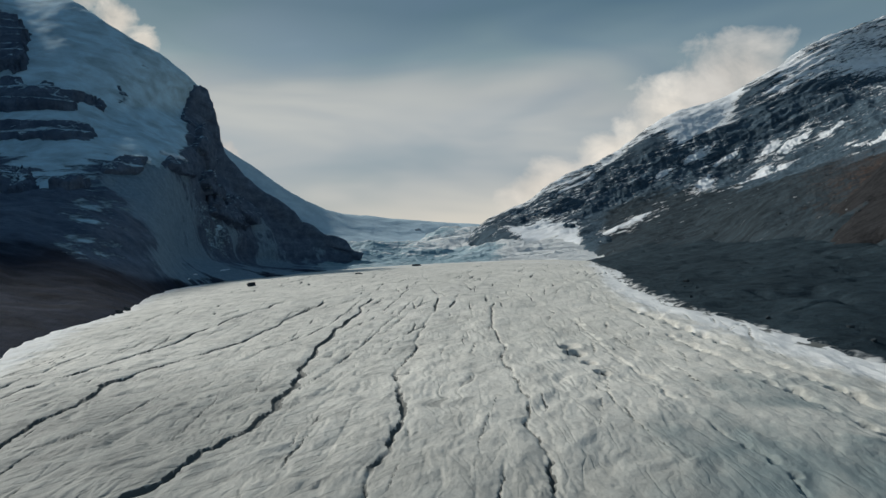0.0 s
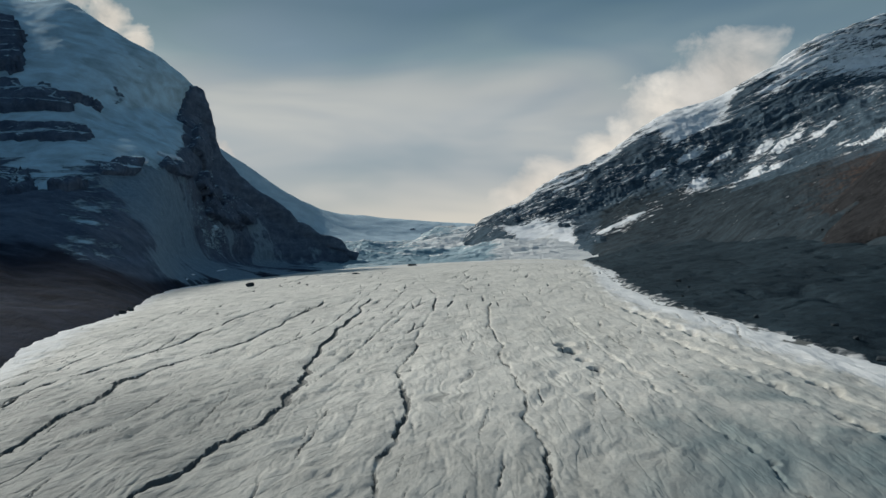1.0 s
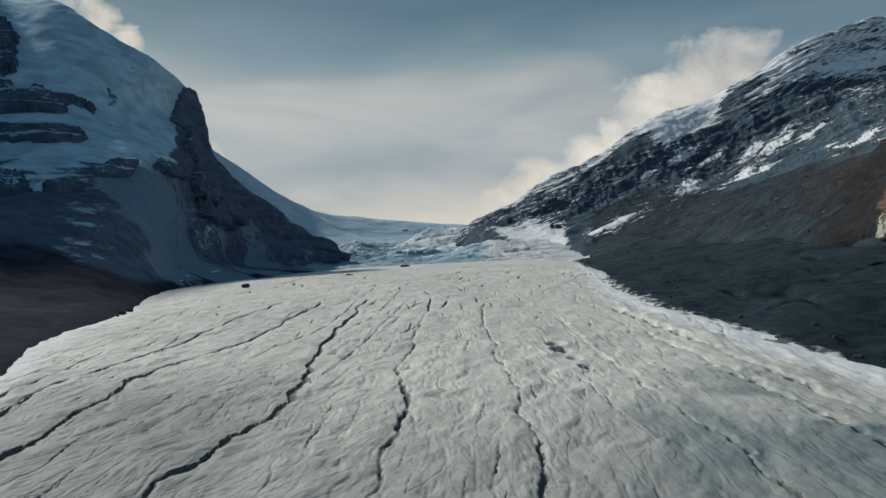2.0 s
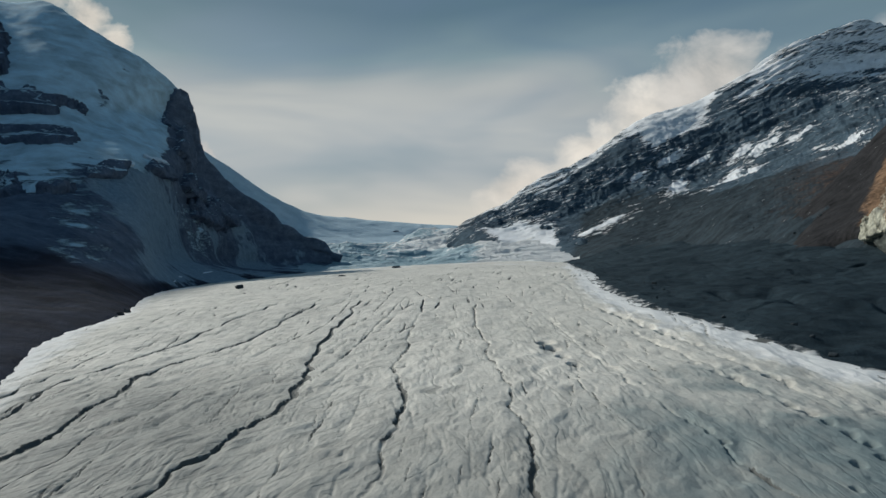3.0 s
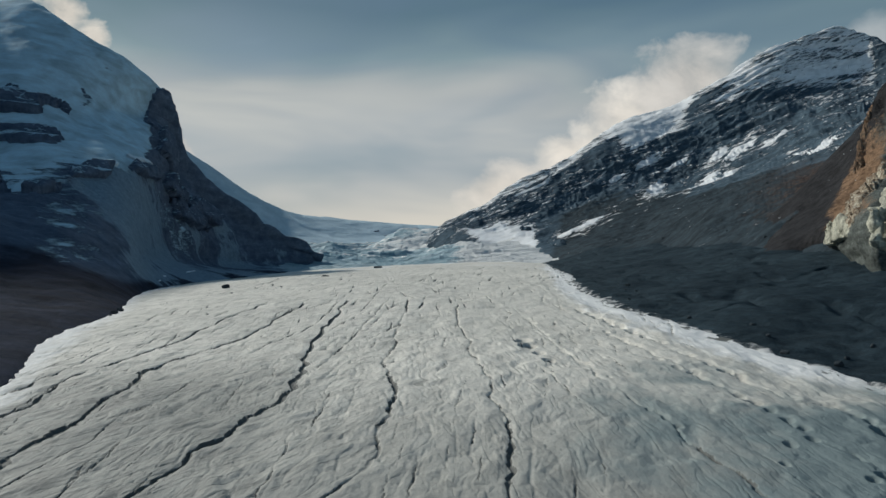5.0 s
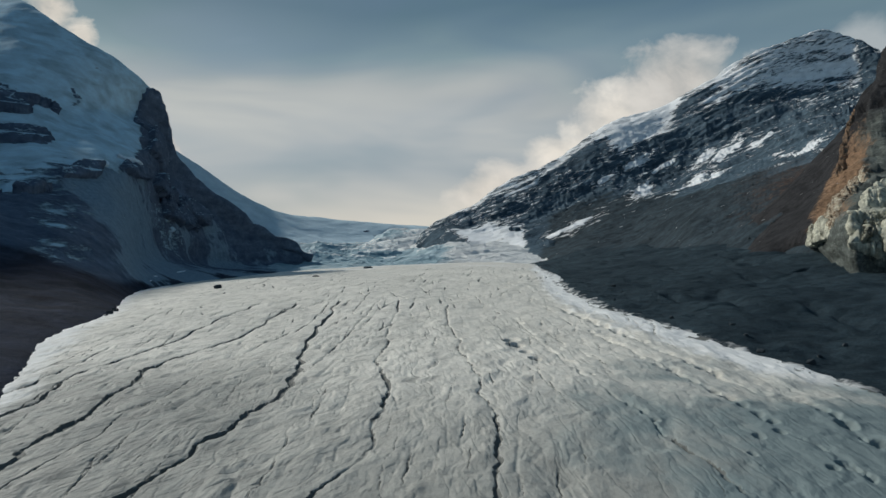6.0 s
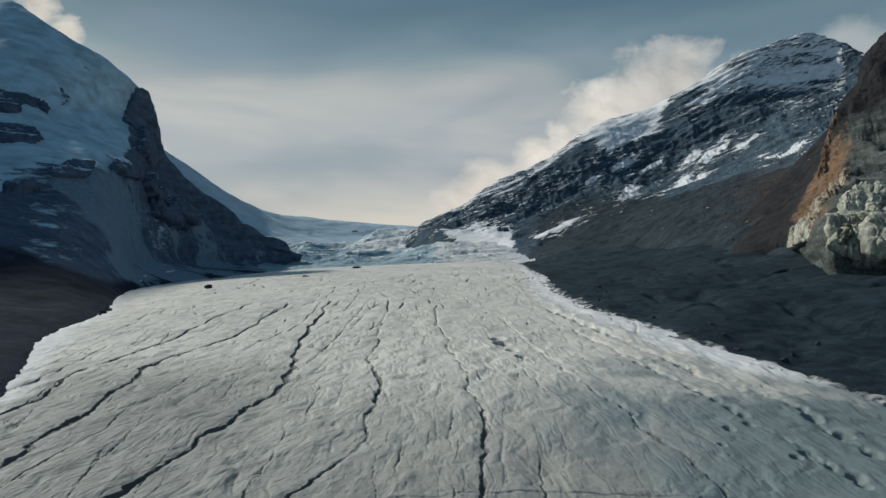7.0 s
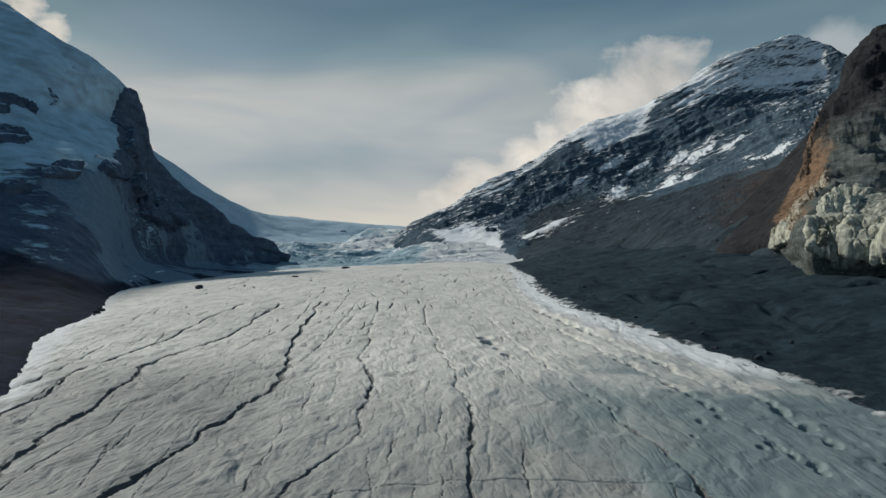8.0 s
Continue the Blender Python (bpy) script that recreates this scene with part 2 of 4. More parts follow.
def gravel_material(name, dark, light, size=8.0):
    m, t, p, pos = material(name, 0.95)
    big = grain(t, pos, size * 7, 5, 0.6, (1, 0.5, 1), 25)
    mid = grain(t, pos, size, 6, 0.65)
    fine = grain(t, pos, size * 0.1, 6, 0.75)
    col = mix(t, ramp(t, big, (0.3, 0.0), (0.7, 1.0)), dark, light)
    col = mix(t, 1.0, col, ramp(t, mid, (0.3, 0.7), (0.7, 1.3)), "MULTIPLY")
    col = mix(t, 1.0, col, ramp(t, fine, (0.3, 0.55), (0.55, 1.0), (0.75, 1.9)), "MULTIPLY")
    dusting = edge(t, arith(t, "ADD", attr(t, "snow"), arith(t, "MULTIPLY", arith(t, "SUBTRACT", mid, 0.5), 1.2)), 0.4, 0.7)
    link(t, mix(t, dusting, col, (0.72, 0.72, 0.71)), p.inputs["Base Color"])
    p.inputs["Specular IOR Level"].default_value = 0.04
    bumped(t, p, arith(t, "ADD", mid, arith(t, "MULTIPLY", fine, 0.3)), size * 0.3, 0.9)
    return m


MAT_ICE = ice_material()
# Shaded copy of the limestone: blue shade and haze put into all its colours.
MAT_ROCK_SHADE = rock_material("shade_tinted_limestone", (0.062, 0.088, 0.134), (0.135, 0.182, 0.252), snow_col=(0.50, 0.70, 0.81), mottle=0.66, pale=(0.225, 0.32, 0.40), dust=(0.021, 0.030, 0.054), chalk_low=0.80, contrast=0.35, relief_depth=0.14, specks=1.3)
MAT_ROCK_SUN = rock_material("grey_bedded_limestone", (0.048, 0.078, 0.104), (0.105, 0.150, 0.188), snow_col=(0.94, 0.95, 0.96), size=34, bed=18, dip=0.38, rust=(0.084, 0.057, 0.046), dust=(0.047, 0.066, 0.080), contrast=0.8, relief_depth=0.25)
MAT_ROCK_NEAR = rock_material("brown_and_pale_limestone", (0.068, 0.078, 0.074), (0.155, 0.17, 0.158), size=14, bed=6, dust=(0.042, 0.042, 0.045), rust=(0.26, 0.165, 0.105), pale=(0.66, 0.65, 0.535), chalk_low=0.42, relief_depth=0.25)
MAT_SNOW = snow_material("wind_packed_snow")
# The backlit ridge's blue shade is put into this snow colour.
MAT_SNOW_FAR = snow_material("shade_blue_far_snow", (0.48, 0.62, 0.70), (0.34, 0.47, 0.56), 110)
# Shaded copy of the packed snow, with the blue of the shade in its colour.
MAT_SNOW_SHADE = snow_material("shade_blue_ledge_snow", (0.74, 0.84, 0.90), (0.55, 0.68, 0.78))
MAT_ICEFALL = icefall_material()
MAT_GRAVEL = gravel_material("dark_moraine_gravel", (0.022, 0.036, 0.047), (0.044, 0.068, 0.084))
MAT_BOULDER = gravel_material("dark_boulder_rock", (0.038, 0.047, 0.055), (0.074, 0.088, 0.098), 2.0)


# ---- shaping tools ----
def hashed(i, j, k, seed):
    h = (i * 374761393 + j * 668265263 + k * 2147483647 + seed * 1274126177) & 0xFFFFFFFF
    h = ((h ^ (h >> 13)) * 1274126177) & 0xFFFFFFFF
    return ((h ^ (h >> 16)) & 0xFFFF) / 65535.0


def lattice(p, seed=0):
    """Smooth value noise, 0 to 1, at points p (n, 3)."""
    f = np.floor(p)
    q = p - f
    q = q * q * q * (q * (q * 6 - 15) + 10)
    i, j, k = (f[:, a].astype(np.int64) for a in range(3))
    out = 0
    for a in (0, 1):
        wa = q[:, 0] if a else 1 - q[:, 0]
        for b in (0, 1):
            wb = wa * (q[:, 1] if b else 1 - q[:, 1])
            for c in (0, 1):
                out = out + wb * (q[:, 2] if c else 1 - q[:, 2]) * hashed(i + a, j + b, k + c, seed)
    return out


def fbm(p, size, octaves=4, gain=0.5, seed=0, stretch=(1, 1, 1)):
    """Fractal noise, about -1 to 1; size: metres of the largest blotch."""
    q = p * (np.array(stretch) / size)
    out, amp, total = 0, 1.0, 0.0
    for o in range(octaves):
        out = out + amp * (2 * lattice(q + 17.3 * o, seed + o) - 1)
        total += amp
        amp, q = amp * gain, q * 2.03
    return out / total * 1.6


def ridged(p, size, octaves=4, gain=0.5, seed=0, stretch=(1, 1, 1)):
    """Sharp-crested noise, 0 to 1."""
    q = p * (np.array(stretch) / size)
    out, amp, total = 0, 1.0, 0.0
    for o in range(octaves):
        out = out + amp * (1 - np.abs(2 * lattice(q + 9.1 * o, seed + o) - 1)) ** 2
        total += amp
        amp, q = amp * gain, q * 2.07
    return out / total


def smooth(a, b, x):
    s = np.clip((x - a) / (b - a), 0, 1)
    return s * s * (3 - 2 * s)


def spline(points, n):
    """n points on a Catmull-Rom curve through points, even in the count of the points."""
    p = np.asarray(points, float)
    p = np.vstack([2 * p[0] - p[1], p, 2 * p[-1] - p[-2]])
    s = np.linspace(0, len(p) - 3, n)
    i = np.minimum(s.astype(int), len(p) - 4)
    f = (s - i)[:, None]
    a, b, c, d = p[i], p[i + 1], p[i + 2], p[i + 3]
    return 0.5 * (2 * b + (c - a) * f + (2 * a - 5 * b + 4 * c - d) * f * f + (3 * b - a - 3 * c + d) * f ** 3)


def loft(lines, nu, nv, ease=0.6):
    """A sheet (nv, nu, 3) through contour lines from the foot to the crest."""
    rows = np.stack([spline(l, nu) for l in lines])
    s = np.linspace(0, len(lines) - 1, nv)
    i = np.minimum(s.astype(int), len(lines) - 2)
    f = (s - i)[:, None, None]
    curve = np.stack([spline(rows[:, k], nv) for k in range(nu)], 1)
    return ease * curve + (1 - ease) * (rows[i] * (1 - f) + rows[i + 1] * f)


def sheet_normals(g):
    du, dv = np.gradient(g, axis=1), np.gradient(g, axis=0)
    n = np.cross(du, dv)
    n /= np.linalg.norm(n, axis=2, keepdims=True) + 1e-9
    return n * np.where(n[..., 2:3].mean() < 0, -1, 1)


def sheet_mesh(name, g, mat, attributes=None):
    """A mesh from a sheet of points (nv, nu, 3), with its faces turned up, and point attributes."""
    nv, nu = g.shape[:2]
    ids = np.arange(nv * nu).reshape(nv, nu)
    f = np.stack([ids[:-1, :-1], ids[:-1, 1:], ids[1:, 1:], ids[1:, :-1]], -1).reshape(-1, 4)
    n = np.cross(np.gradient(g, axis=1), np.gradient(g, axis=0))
    if n[..., 2].mean() < 0:
        f = f[:, ::-1]
    me = bpy.data.meshes.new(name)
    me.vertices.add(nv * nu)
    me.vertices.foreach_set("co", g.reshape(-1).astype(np.float32))
    me.loops.add(f.size)
    me.loops.foreach_set("vertex_index", f.reshape(-1).astype(np.int32))
    me.polygons.add(len(f))
    me.polygons.foreach_set("loop_start", np.arange(0, f.size, 4, dtype=np.int32))
    me.polygons.foreach_set("use_smooth", np.ones(len(f), dtype=bool))
    for key, values in (attributes or {}).items():
        a = me.attributes.new(key, "FLOAT", "POINT")
        a.data.foreach_set("value", np.ascontiguousarray(values, dtype=np.float32).reshape(-1))
    me.materials.append(mat)
    me.update(calc_edges=True)
    return me


def under(parent, name, me, label=""):
    ob = new(name, me)
    ob.parent = parent
    return tagged(ob, label)


def zone(u, v, u0, u1, v0, v1, soft=0.05):
    """1 inside a stretch of a sheet's own coordinates, falling to 0 at its rim."""
    return smooth(u0 - soft, u0 + soft, u) * smooth(u1 + soft, u1 - soft, u) * smooth(v0 - soft, v0 + soft, v) * smooth(v1 + soft, v1 - soft, v)


def sheet_uv(g):
    nv, nu = g.shape[:2]
    return np.meshgrid(np.linspace(0, 1, nu), np.linspace(0, 1, nv))


def noise_on(g, kind, *args, **kw):
    return kind(g.reshape(-1, 3), *args, **kw).reshape(g.shape[:2])


def bedded(g, thickness, amount, dip=(0, 0), seed=0, lift=0.0):
    """Turns smooth slopes into ledges and risers along beds of rock."""
    h = g[..., 2] - lift + g[..., 0] * dip[0] + g[..., 1] * dip[1] + thickness * 0.6 * noise_on(g, fbm, thickness * 9, 3, seed=seed)
    q = h / thickness
    base = np.floor(q)
    return (base + smooth(0.25, 0.85, q - base) - q) * thickness * amount


def sample(g, u, v):
    """The points of a sheet at its own coordinates."""
    nv, nu = g.shape[:2]
    a, b = np.clip(u, 0, 1) * (nu - 1), np.clip(v, 0, 1) * (nv - 1)
    i, j = np.minimum(a.astype(int), nu - 2), np.minimum(b.astype(int), nv - 2)
    p, q = (a - i)[..., None], (b - j)[..., None]
    return (g[j, i] * (1 - p) + g[j, i + 1] * p) * (1 - q) + (g[j + 1, i] * (1 - p) + g[j + 1, i + 1] * p) * q


def patch(g, u, v, ru, rv, tilt, height, sink, seed, ragged=0.3, square=2.0, n=(60, 40), size=60.0, beds=0.0):
    """A piece that stands proud of a sheet round (u, v), with a ragged outline; returns its points, reach and height."""
    a, b = np.meshgrid(np.linspace(-1.4, 1.4, n[0]), np.linspace(-1.4, 1.4, n[1]))
    uu, vv = u + a * ru, v + b * rv + a * ru * tilt
    p = sample(g, uu, vv)
    up = sample(sheet_normals(g), uu, vv)
    flow = np.stack([p[..., 0], p[..., 1], p[..., 2] - beds * p[..., 0]], -1)
    r = (np.abs(a) ** square + np.abs(b) ** square) ** (1 / square) + ragged * noise_on(flow, fbm, size, 5, 0.65, seed=seed, stretch=(1, 1, 1) if not beds else (0.35, 0.35, 1.5))
    lift = height * smooth(1.0, 0.8, r) - sink * smooth(0.92, 1.25, r)
    return p + up * lift[..., None], r, a, b


def snow_patch(parent, g, u, v, ru, rv, tilt, seed, height=1.2, mat=None, size=26.0, n=(150, 110), ragged=0.95, beds=0.42):
    p, r, a, b = patch(g, u, v, ru, rv, tilt, height, 14, seed, ragged, 2.0, n, size, beds)
    return under(parent, "snow_patch", sheet_mesh("snow_patch", p, mat or MAT_SNOW), "bright patch of old snow")


def cliff_band(parent, g, u, v, ru, rv, tilt, seed, out=14.0, mat=None, bed=14.0, snow=0.5, ragged=0.38, n=(170, 100), size=48.0, tint=(0, 0), name="cliff_band", label="", ledge=0.8, rough=1.0, flutes=0.0):
    """An outcrop of bedded rock that stands out of a slope, jointed and ledged, with snow on its ledges."""
    p, r, a, b = patch(g, u, v, ru, rv, tilt, out, 30, seed, ragged, 4.0, n, size)
    body = smooth(1.1, 0.75, r)
    nn = sheet_normals(p)
    if flutes:  # upright ribs and grooves
        q = np.stack([a * flutes, b * flutes * 0.22, 0 * a + seed], -1)
        carve = 1.2 * noise_on(q, fbm, 9, 5, 0.6, seed=seed + 3) - 0.8 * smooth(0.75, 0.98, noise_on(q, ridged, 16, 2, 0.5, seed=seed + 4))
    else:
        carve = 0.55 * (noise_on(p, ridged, size * 0.8, 4, 0.55, seed=seed + 3, stretch=(1, 1, 0.25)) - 0.45) + 0.2 * noise_on(p, fbm, size * 0.3, 3, seed=seed + 4)
    p = p + nn * (body * out * rough * carve)[..., None]
    p[..., 2] += body * bedded(p, bed, ledge, (0.04, 0.02), seed + 5)
    nn = sheet_normals(p)
    lies = snow * smooth(0.55, 0.85, nn[..., 2] + 0.1 * noise_on(p, fbm, size * 0.4, 3, seed=seed + 6))
    me = sheet_mesh(name, p, mat, {"snow": lies, "scree": 0 * a, "rust": 0 * a + tint[0], "pale": 0 * a + tint[1]})
    return under(parent, name, me, label)


# ---- the glacier ----
def ice_level(x, y):
    return 40 * (1 - np.exp(-y / 350)) + 0.003 * np.clip(y - 800, 0, None) - 0.9e-4 * x * x / (1 + (y / 2500) ** 2) - 3 * smooth(60, 130, x)


LEFT_FOOT = [(-250, -900), (-150, -150), (-120, 40), (-132, 139), (-171, 217), (-192, 276), (-212, 344), (-240, 440), (-300, 590), (-370, 780), (-430, 1000), (-480, 1400), (-510, 1900), (-533, 2330)]
RIGHT_FOOT = [(240, -900), (160, -150), (136, 0), (128, 103), (124, 150), (119, 179), (113, 215), (98, 264), (84, 341), (74, 391), (69, 477), (71, 592), (86, 906), (110, 1400), (133, 1900)]

# melt channels and cracks, as plan points (x, y), near end first: width, depth, bead
CHANNELS = [
    (2.0, 2.6, 0.2, [(-78, 40), (-71, 85), (-66, 109), (-63, 133), (-60, 155), (-56, 176), (-60, 207), (-67, 257), (-72, 290), (-92, 468)]),
    (1.3, 2.2, 0.5, [(-40, 40), (-33, 84), (-29, 97), (-24, 121), (-26, 145), (-24, 163), (-29, 199), (-35, 226), (-38, 284), (-44, 378), (-50, 455)]),
    (1.0, 1.8, 0.5, [(6, 40), (5, 82), (5, 95), (5, 109), (6, 137), (3, 168), (1, 193), (-5, 230), (-7, 264), (-13, 321), (-18, 420)]),
    (2.5, 2.8, 0.25, [(-100, 60), (-103, 103), (-106, 132), (-106, 154), (-109, 178), (-115, 210), (-114, 238), (-108, 271), (-109, 339), (-118, 460)]),
    (1.7, 2.0, 0.3, [(-128, 110), (-131, 151), (-132, 174), (-139, 209), (-136, 236), (-133, 269), (-137, 324), (-143, 466)]),
    (0.5, 0.8, 0.3, [(-95, 60), (-95, 90), (-95, 113), (-93, 135), (-96, 165)]),
    (0.5, 0.8, 0.3, [(-98, 150), (-91, 176), (-93, 222)]),
    (1.5, 1.6, 0.55, [(50, 40), (52, 86), (51, 95), (49, 114), (45, 128), (44, 150)]), (0.9, 1.0, 0.95, [(45, 132), (44, 147), (37, 178), (33, 215), (27, 245), (18, 350)]),
    (2.2, 1.7, 1.0, [(108, 70), (99, 106), (94, 117), (94, 138), (90, 165), (85, 174), (77, 197), (68, 247), (58, 305), (44, 399)]),
    (1.8, 1.3, 1.0, [(84, 95), (76, 123), (72, 137), (72, 161), (64, 200), (58, 233), (50, 290)]),
    (0.8, 1.2, 0.5, [(-57, 197), (-56, 229), (-55, 270), (-57, 317), (-63, 458)]),
    (0.35, 0.6, 0.3, [(-15, 60), (-16, 86), (-19, 110), (-15, 127)]),
    (0.9, 1.1, 0.4, [(-145, 150), (-151, 185), (-148, 211), (-157, 283)]),
    (0.35, 0.5, 0.5, [(-8, 137), (-7, 169), (-4, 213)]),
    (0.4, 0.6, 0.5, [(32, 142), (24, 175), (24, 201)]),
]
CHANNELS += [
    (0.7, 0.9, 0.4, [(-24, 330), (-25, 360), (-28, 410)]), (0.5, 0.7, 0.5, [(-20, 262), (-22, 290), (-21, 318)]),
    (0.7, 0.8, 0.8, [(47, 200), (40, 235), (34, 265), (24, 330)]), (0.5, 0.7, 0.4, [(-128, 200), (-124, 225), (-126, 262)]),
    (0.5, 0.7, 0.3, [(-160, 215), (-162, 260), (-170, 330)]), (0.45, 0.6, 0.3, [(-170, 250), (-172, 300), (-182, 380)]),
    (0.6, 0.8, 0.4, [(-82, 290), (-84, 340), (-93, 430), (-104, 560)]), (0.6, 0.8, 0.5, [(-66, 330), (-72, 420), (-80, 560)]),
]
CHANNELS.append((0.9, 0.7, 0.2, [(-257, 718), (-236, 745), (-212, 780), (-180, 830)]))
MOULINS = [(14, 262, 3.2), (15.5, 250, 3.0), (18.5, 235, 2.0), (21, 221, 2.2), (66, 131, 1.3), (60, 118, 1.0), (74, 112, 1.4)]


ICE_GRID = {}


def on_ice(x, y):
    """The height of the built ice at a plan point."""
    k = int(np.argmin(np.abs(ICE_GRID["ys"] - y)))
    lo, hi = ICE_GRID["left"][k], ICE_GRID["right"][k]
    return float(np.interp(x, np.linspace(lo, hi, ICE_GRID["z"].shape[1]), ICE_GRID["z"][k]))


def build_glacier():
    d = 1 / np.linspace(1 / 112.0, 1 / 2500.0, 640)
    ys = np.concatenate([np.linspace(-900, -120, 18), np.linspace(-100, 36, 34), d - 75])
    nu = 1100
    left, right = (np.interp(ys, [p[1] for p in foot], [p[0] for p in foot]) for foot in (LEFT_FOOT, RIGHT_FOOT))
    left, right = left - 25 - 0.02 * np.abs(ys), right + 9 + 0.02 * np.abs(ys)
    s = np.linspace(0, 1, nu)
    x = left[:, None] + (right - left)[:, None] * s
    y = np.repeat(ys[:, None], nu, 1)
    flat = np.stack([x, y, 0 * x], -1)
    z = ice_level(x, np.maximum(y, -200))
    near = smooth(900, 250, y)
    # swells, scalloped hummocks and fine furrows along the flow
    z = z + 1.3 * noise_on(flat, fbm, 90, 3, seed=3, stretch=(1, 0.5, 1)) * smooth(-200, 200, y)
    warp = flat + 3.0 * np.stack([noise_on(flat, fbm, 14, 2, seed=11), noise_on(flat, fbm, 14, 2, seed=12), 0 * x], -1)
    z = z + 0.45 * noise_on(warp, fbm, 9, 3, seed=5, stretch=(1, 0.45, 1))
    lead = flat + 0.75 * (warp - flat)
    lead[..., 0] += 0.22 * np.abs(y) * np.sign(x) * smooth(20, 140, np.abs(x))
    furrow = noise_on(lead, ridged, 6.0, 3, seed=7, stretch=(1, 0.17, 1))
    hair = noise_on(lead, ridged, 2.6, 2, seed=8, stretch=(1, 0.14, 1))
    z = z - 0.24 * smooth(0.62, 0.95, furrow) * smooth(600, 200, y) * (0.35 + 0.65 * smooth(90, 20, x)) - 0.10 * smooth(0.5, 0.95, hair) * smooth(420, 160, y) * smooth(55, 5, x)
    cells = noise_on(warp, ridged, 9.0, 3, 0.6, seed=21, stretch=(1, 0.75, 1))
    z = z - 0.26 * smooth(0.68, 0.96, cells) * smooth(800, 250, y)
    z = z + 0.22 * noise_on(warp, fbm, 3.6, 2, seed=22, stretch=(1, 0.6, 1)) * smooth(420, 160, y)
    lines = np.abs(noise_on(lead, fbm, 9, 3, 0.5, seed=23, stretch=(1, 0.14, 1)))
    thin = np.abs(noise_on(lead, fbm, 5, 3, 0.5, seed=24, stretch=(1, 0.22, 1)))
    broken = smooth(-0.15, 0.35, noise_on(flat, fbm, 16, 3, 0.6, seed=25))
    crack = np.maximum(smooth(0.075, 0.02, lines) * broken, 0.7 * smooth(0.07, 0.02, thin) * (1 - broken)) * smooth(520, 240, y)
    crack = crack * (0.3 + 0.7 * smooth(80, 220, y)) * (0.35 + 0.65 * smooth(60, 10, x))
    z = z - 0.30 * crack
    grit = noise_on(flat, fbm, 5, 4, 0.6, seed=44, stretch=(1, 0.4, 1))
    # Crease shade put into the colour of cracks, furrows and cells.
    silt_shade = 0.56 * crack + 0.3 * smooth(0.84, 0.97, furrow) + 0.3 * smooth(0.86, 0.98, cells) + 0.25 * smooth(0.86, 0.97, hair)
    # the right bank: humps and hollows in clean snow
    from_right = right[:, None] - x
    bank = smooth(75, 25, from_right) * smooth(60, 140, y) * smooth(900, 500, y)
    humps = noise_on(flat, ridged, 16, 3, seed=31, stretch=(1, 0.55, 1))
    margin = 9 + 0.02 * np.abs(y)
    z = z + bank * 1.6 * (humps - 0.5) * smooth(0, 16, from_right - margin)
    z = z - 5 * smooth(1.0, 0.0, from_right / margin) * smooth(-150, 0, y)
    clean = smooth(55, 22, from_right) * smooth(150, 240, y) + smooth(70, 25, x - left[:, None]) * smooth(100, 200, y) * 0.8
    clean = clean + 0.35 * smooth(500, 1100, y) + 0.45 * noise_on(flat, fbm, 120, 4, seed=43) * smooth(600, 1200, y)
    blue = smooth(0, 65, x) * smooth(320, 130, y) * (0.80 + 0.5 * noise_on(flat, fbm, 45, 4, 0.6, seed=42)) + 0.3 * smooth(-0.1, 0.6, noise_on(flat, fbm, 70, 3, seed=41)) * smooth(300, 100, y)
    deep = np.zeros_like(z)
    silt_shade_c = np.zeros_like(z)
    rng = np.random.default_rng(5)
    channels = list(CHANNELS)
    for _ in range(560):  # short cracks over the far swell
        y0 = 240 + 900 * rng.random() ** 1.3
        x0 = rng.uniform(np.interp(y0, ys, left) + 60, np.interp(y0, ys, right) - 30)
        long = rng.uniform(12, 60) * (0.5 + y0 / 700)
        lean = rng.normal(-0.05 - 0.0006 * x0, 0.12)
        channels.append((rng.uniform(0.45, 0.95) * (0.6 + y0 / 900), rng.uniform(0.5, 1.0), rng.uniform(0.3, 0.8), [(x0 - lean * long * k, y0 + long * k) for k in (0, 0.35, 0.7, 1)]))
    for _ in range(300):  # short dashes along the flow on the nearer swell
        y0 = 150 + 300 * rng.random()
        x0 = rng.uniform(-0.42, 0.22) * (y0 + 70)
        long = rng.uniform(5, 20)
        lean = rng.normal(-0.08 - 0.0008 * x0, 0.18)
        channels.append((rng.uniform(0.35, 0.75) * (0.6 + y0 / 700), rng.uniform(0.4, 0.8), rng.uniform(0.3, 0.8), [(x0 - lean * long * k, y0 + long * k) for k in (0, 0.35, 0.7, 1)]))
    for _ in range(120):  # hairline runnels between the large channels
        y0 = 50 + 420 * rng.random() ** 1.3
        x0 = rng.uniform(-170, 75) * (0.55 + y0 / 500)
        long = rng.uniform(15, 70)
        lean = -0.10 * x0 / 60 * rng.uniform(0.5, 1.5)
        channels.append((rng.uniform(0.22, 0.5), rng.uniform(0.35, 0.8), rng.uniform(0.3, 0.9), [(x0 - lean * long * k, y0 + long * k) for k in (0, 0.35, 0.7, 1)]))
    for n, (width, depth, bead, pts) in enumerate(channels):
        c = spline(pts, 8 * len(pts))
        lo, hi = c[0, 1], c[-1, 1]
        r = np.where((ys > lo) & (ys < hi))[0]
        if not len(r):
            continue
        yr = ys[r]
        line = np.stack([0 * yr, yr, 0 * yr + n * 31.7], -1)
        xc = np.interp(yr, c[:, 1], c[:, 0]) + (0.5 + 0.5 * width) * ((0.75 + 0.6 * bead) * fbm(line, 8, 4, 0.65, seed=50) * smooth(270, 200, yr) + 0.9 * fbm(line, 24, 2, 0.5, seed=51))
        slope = np.gradient(xc, yr) if len(r) > 2 else 0 * yr
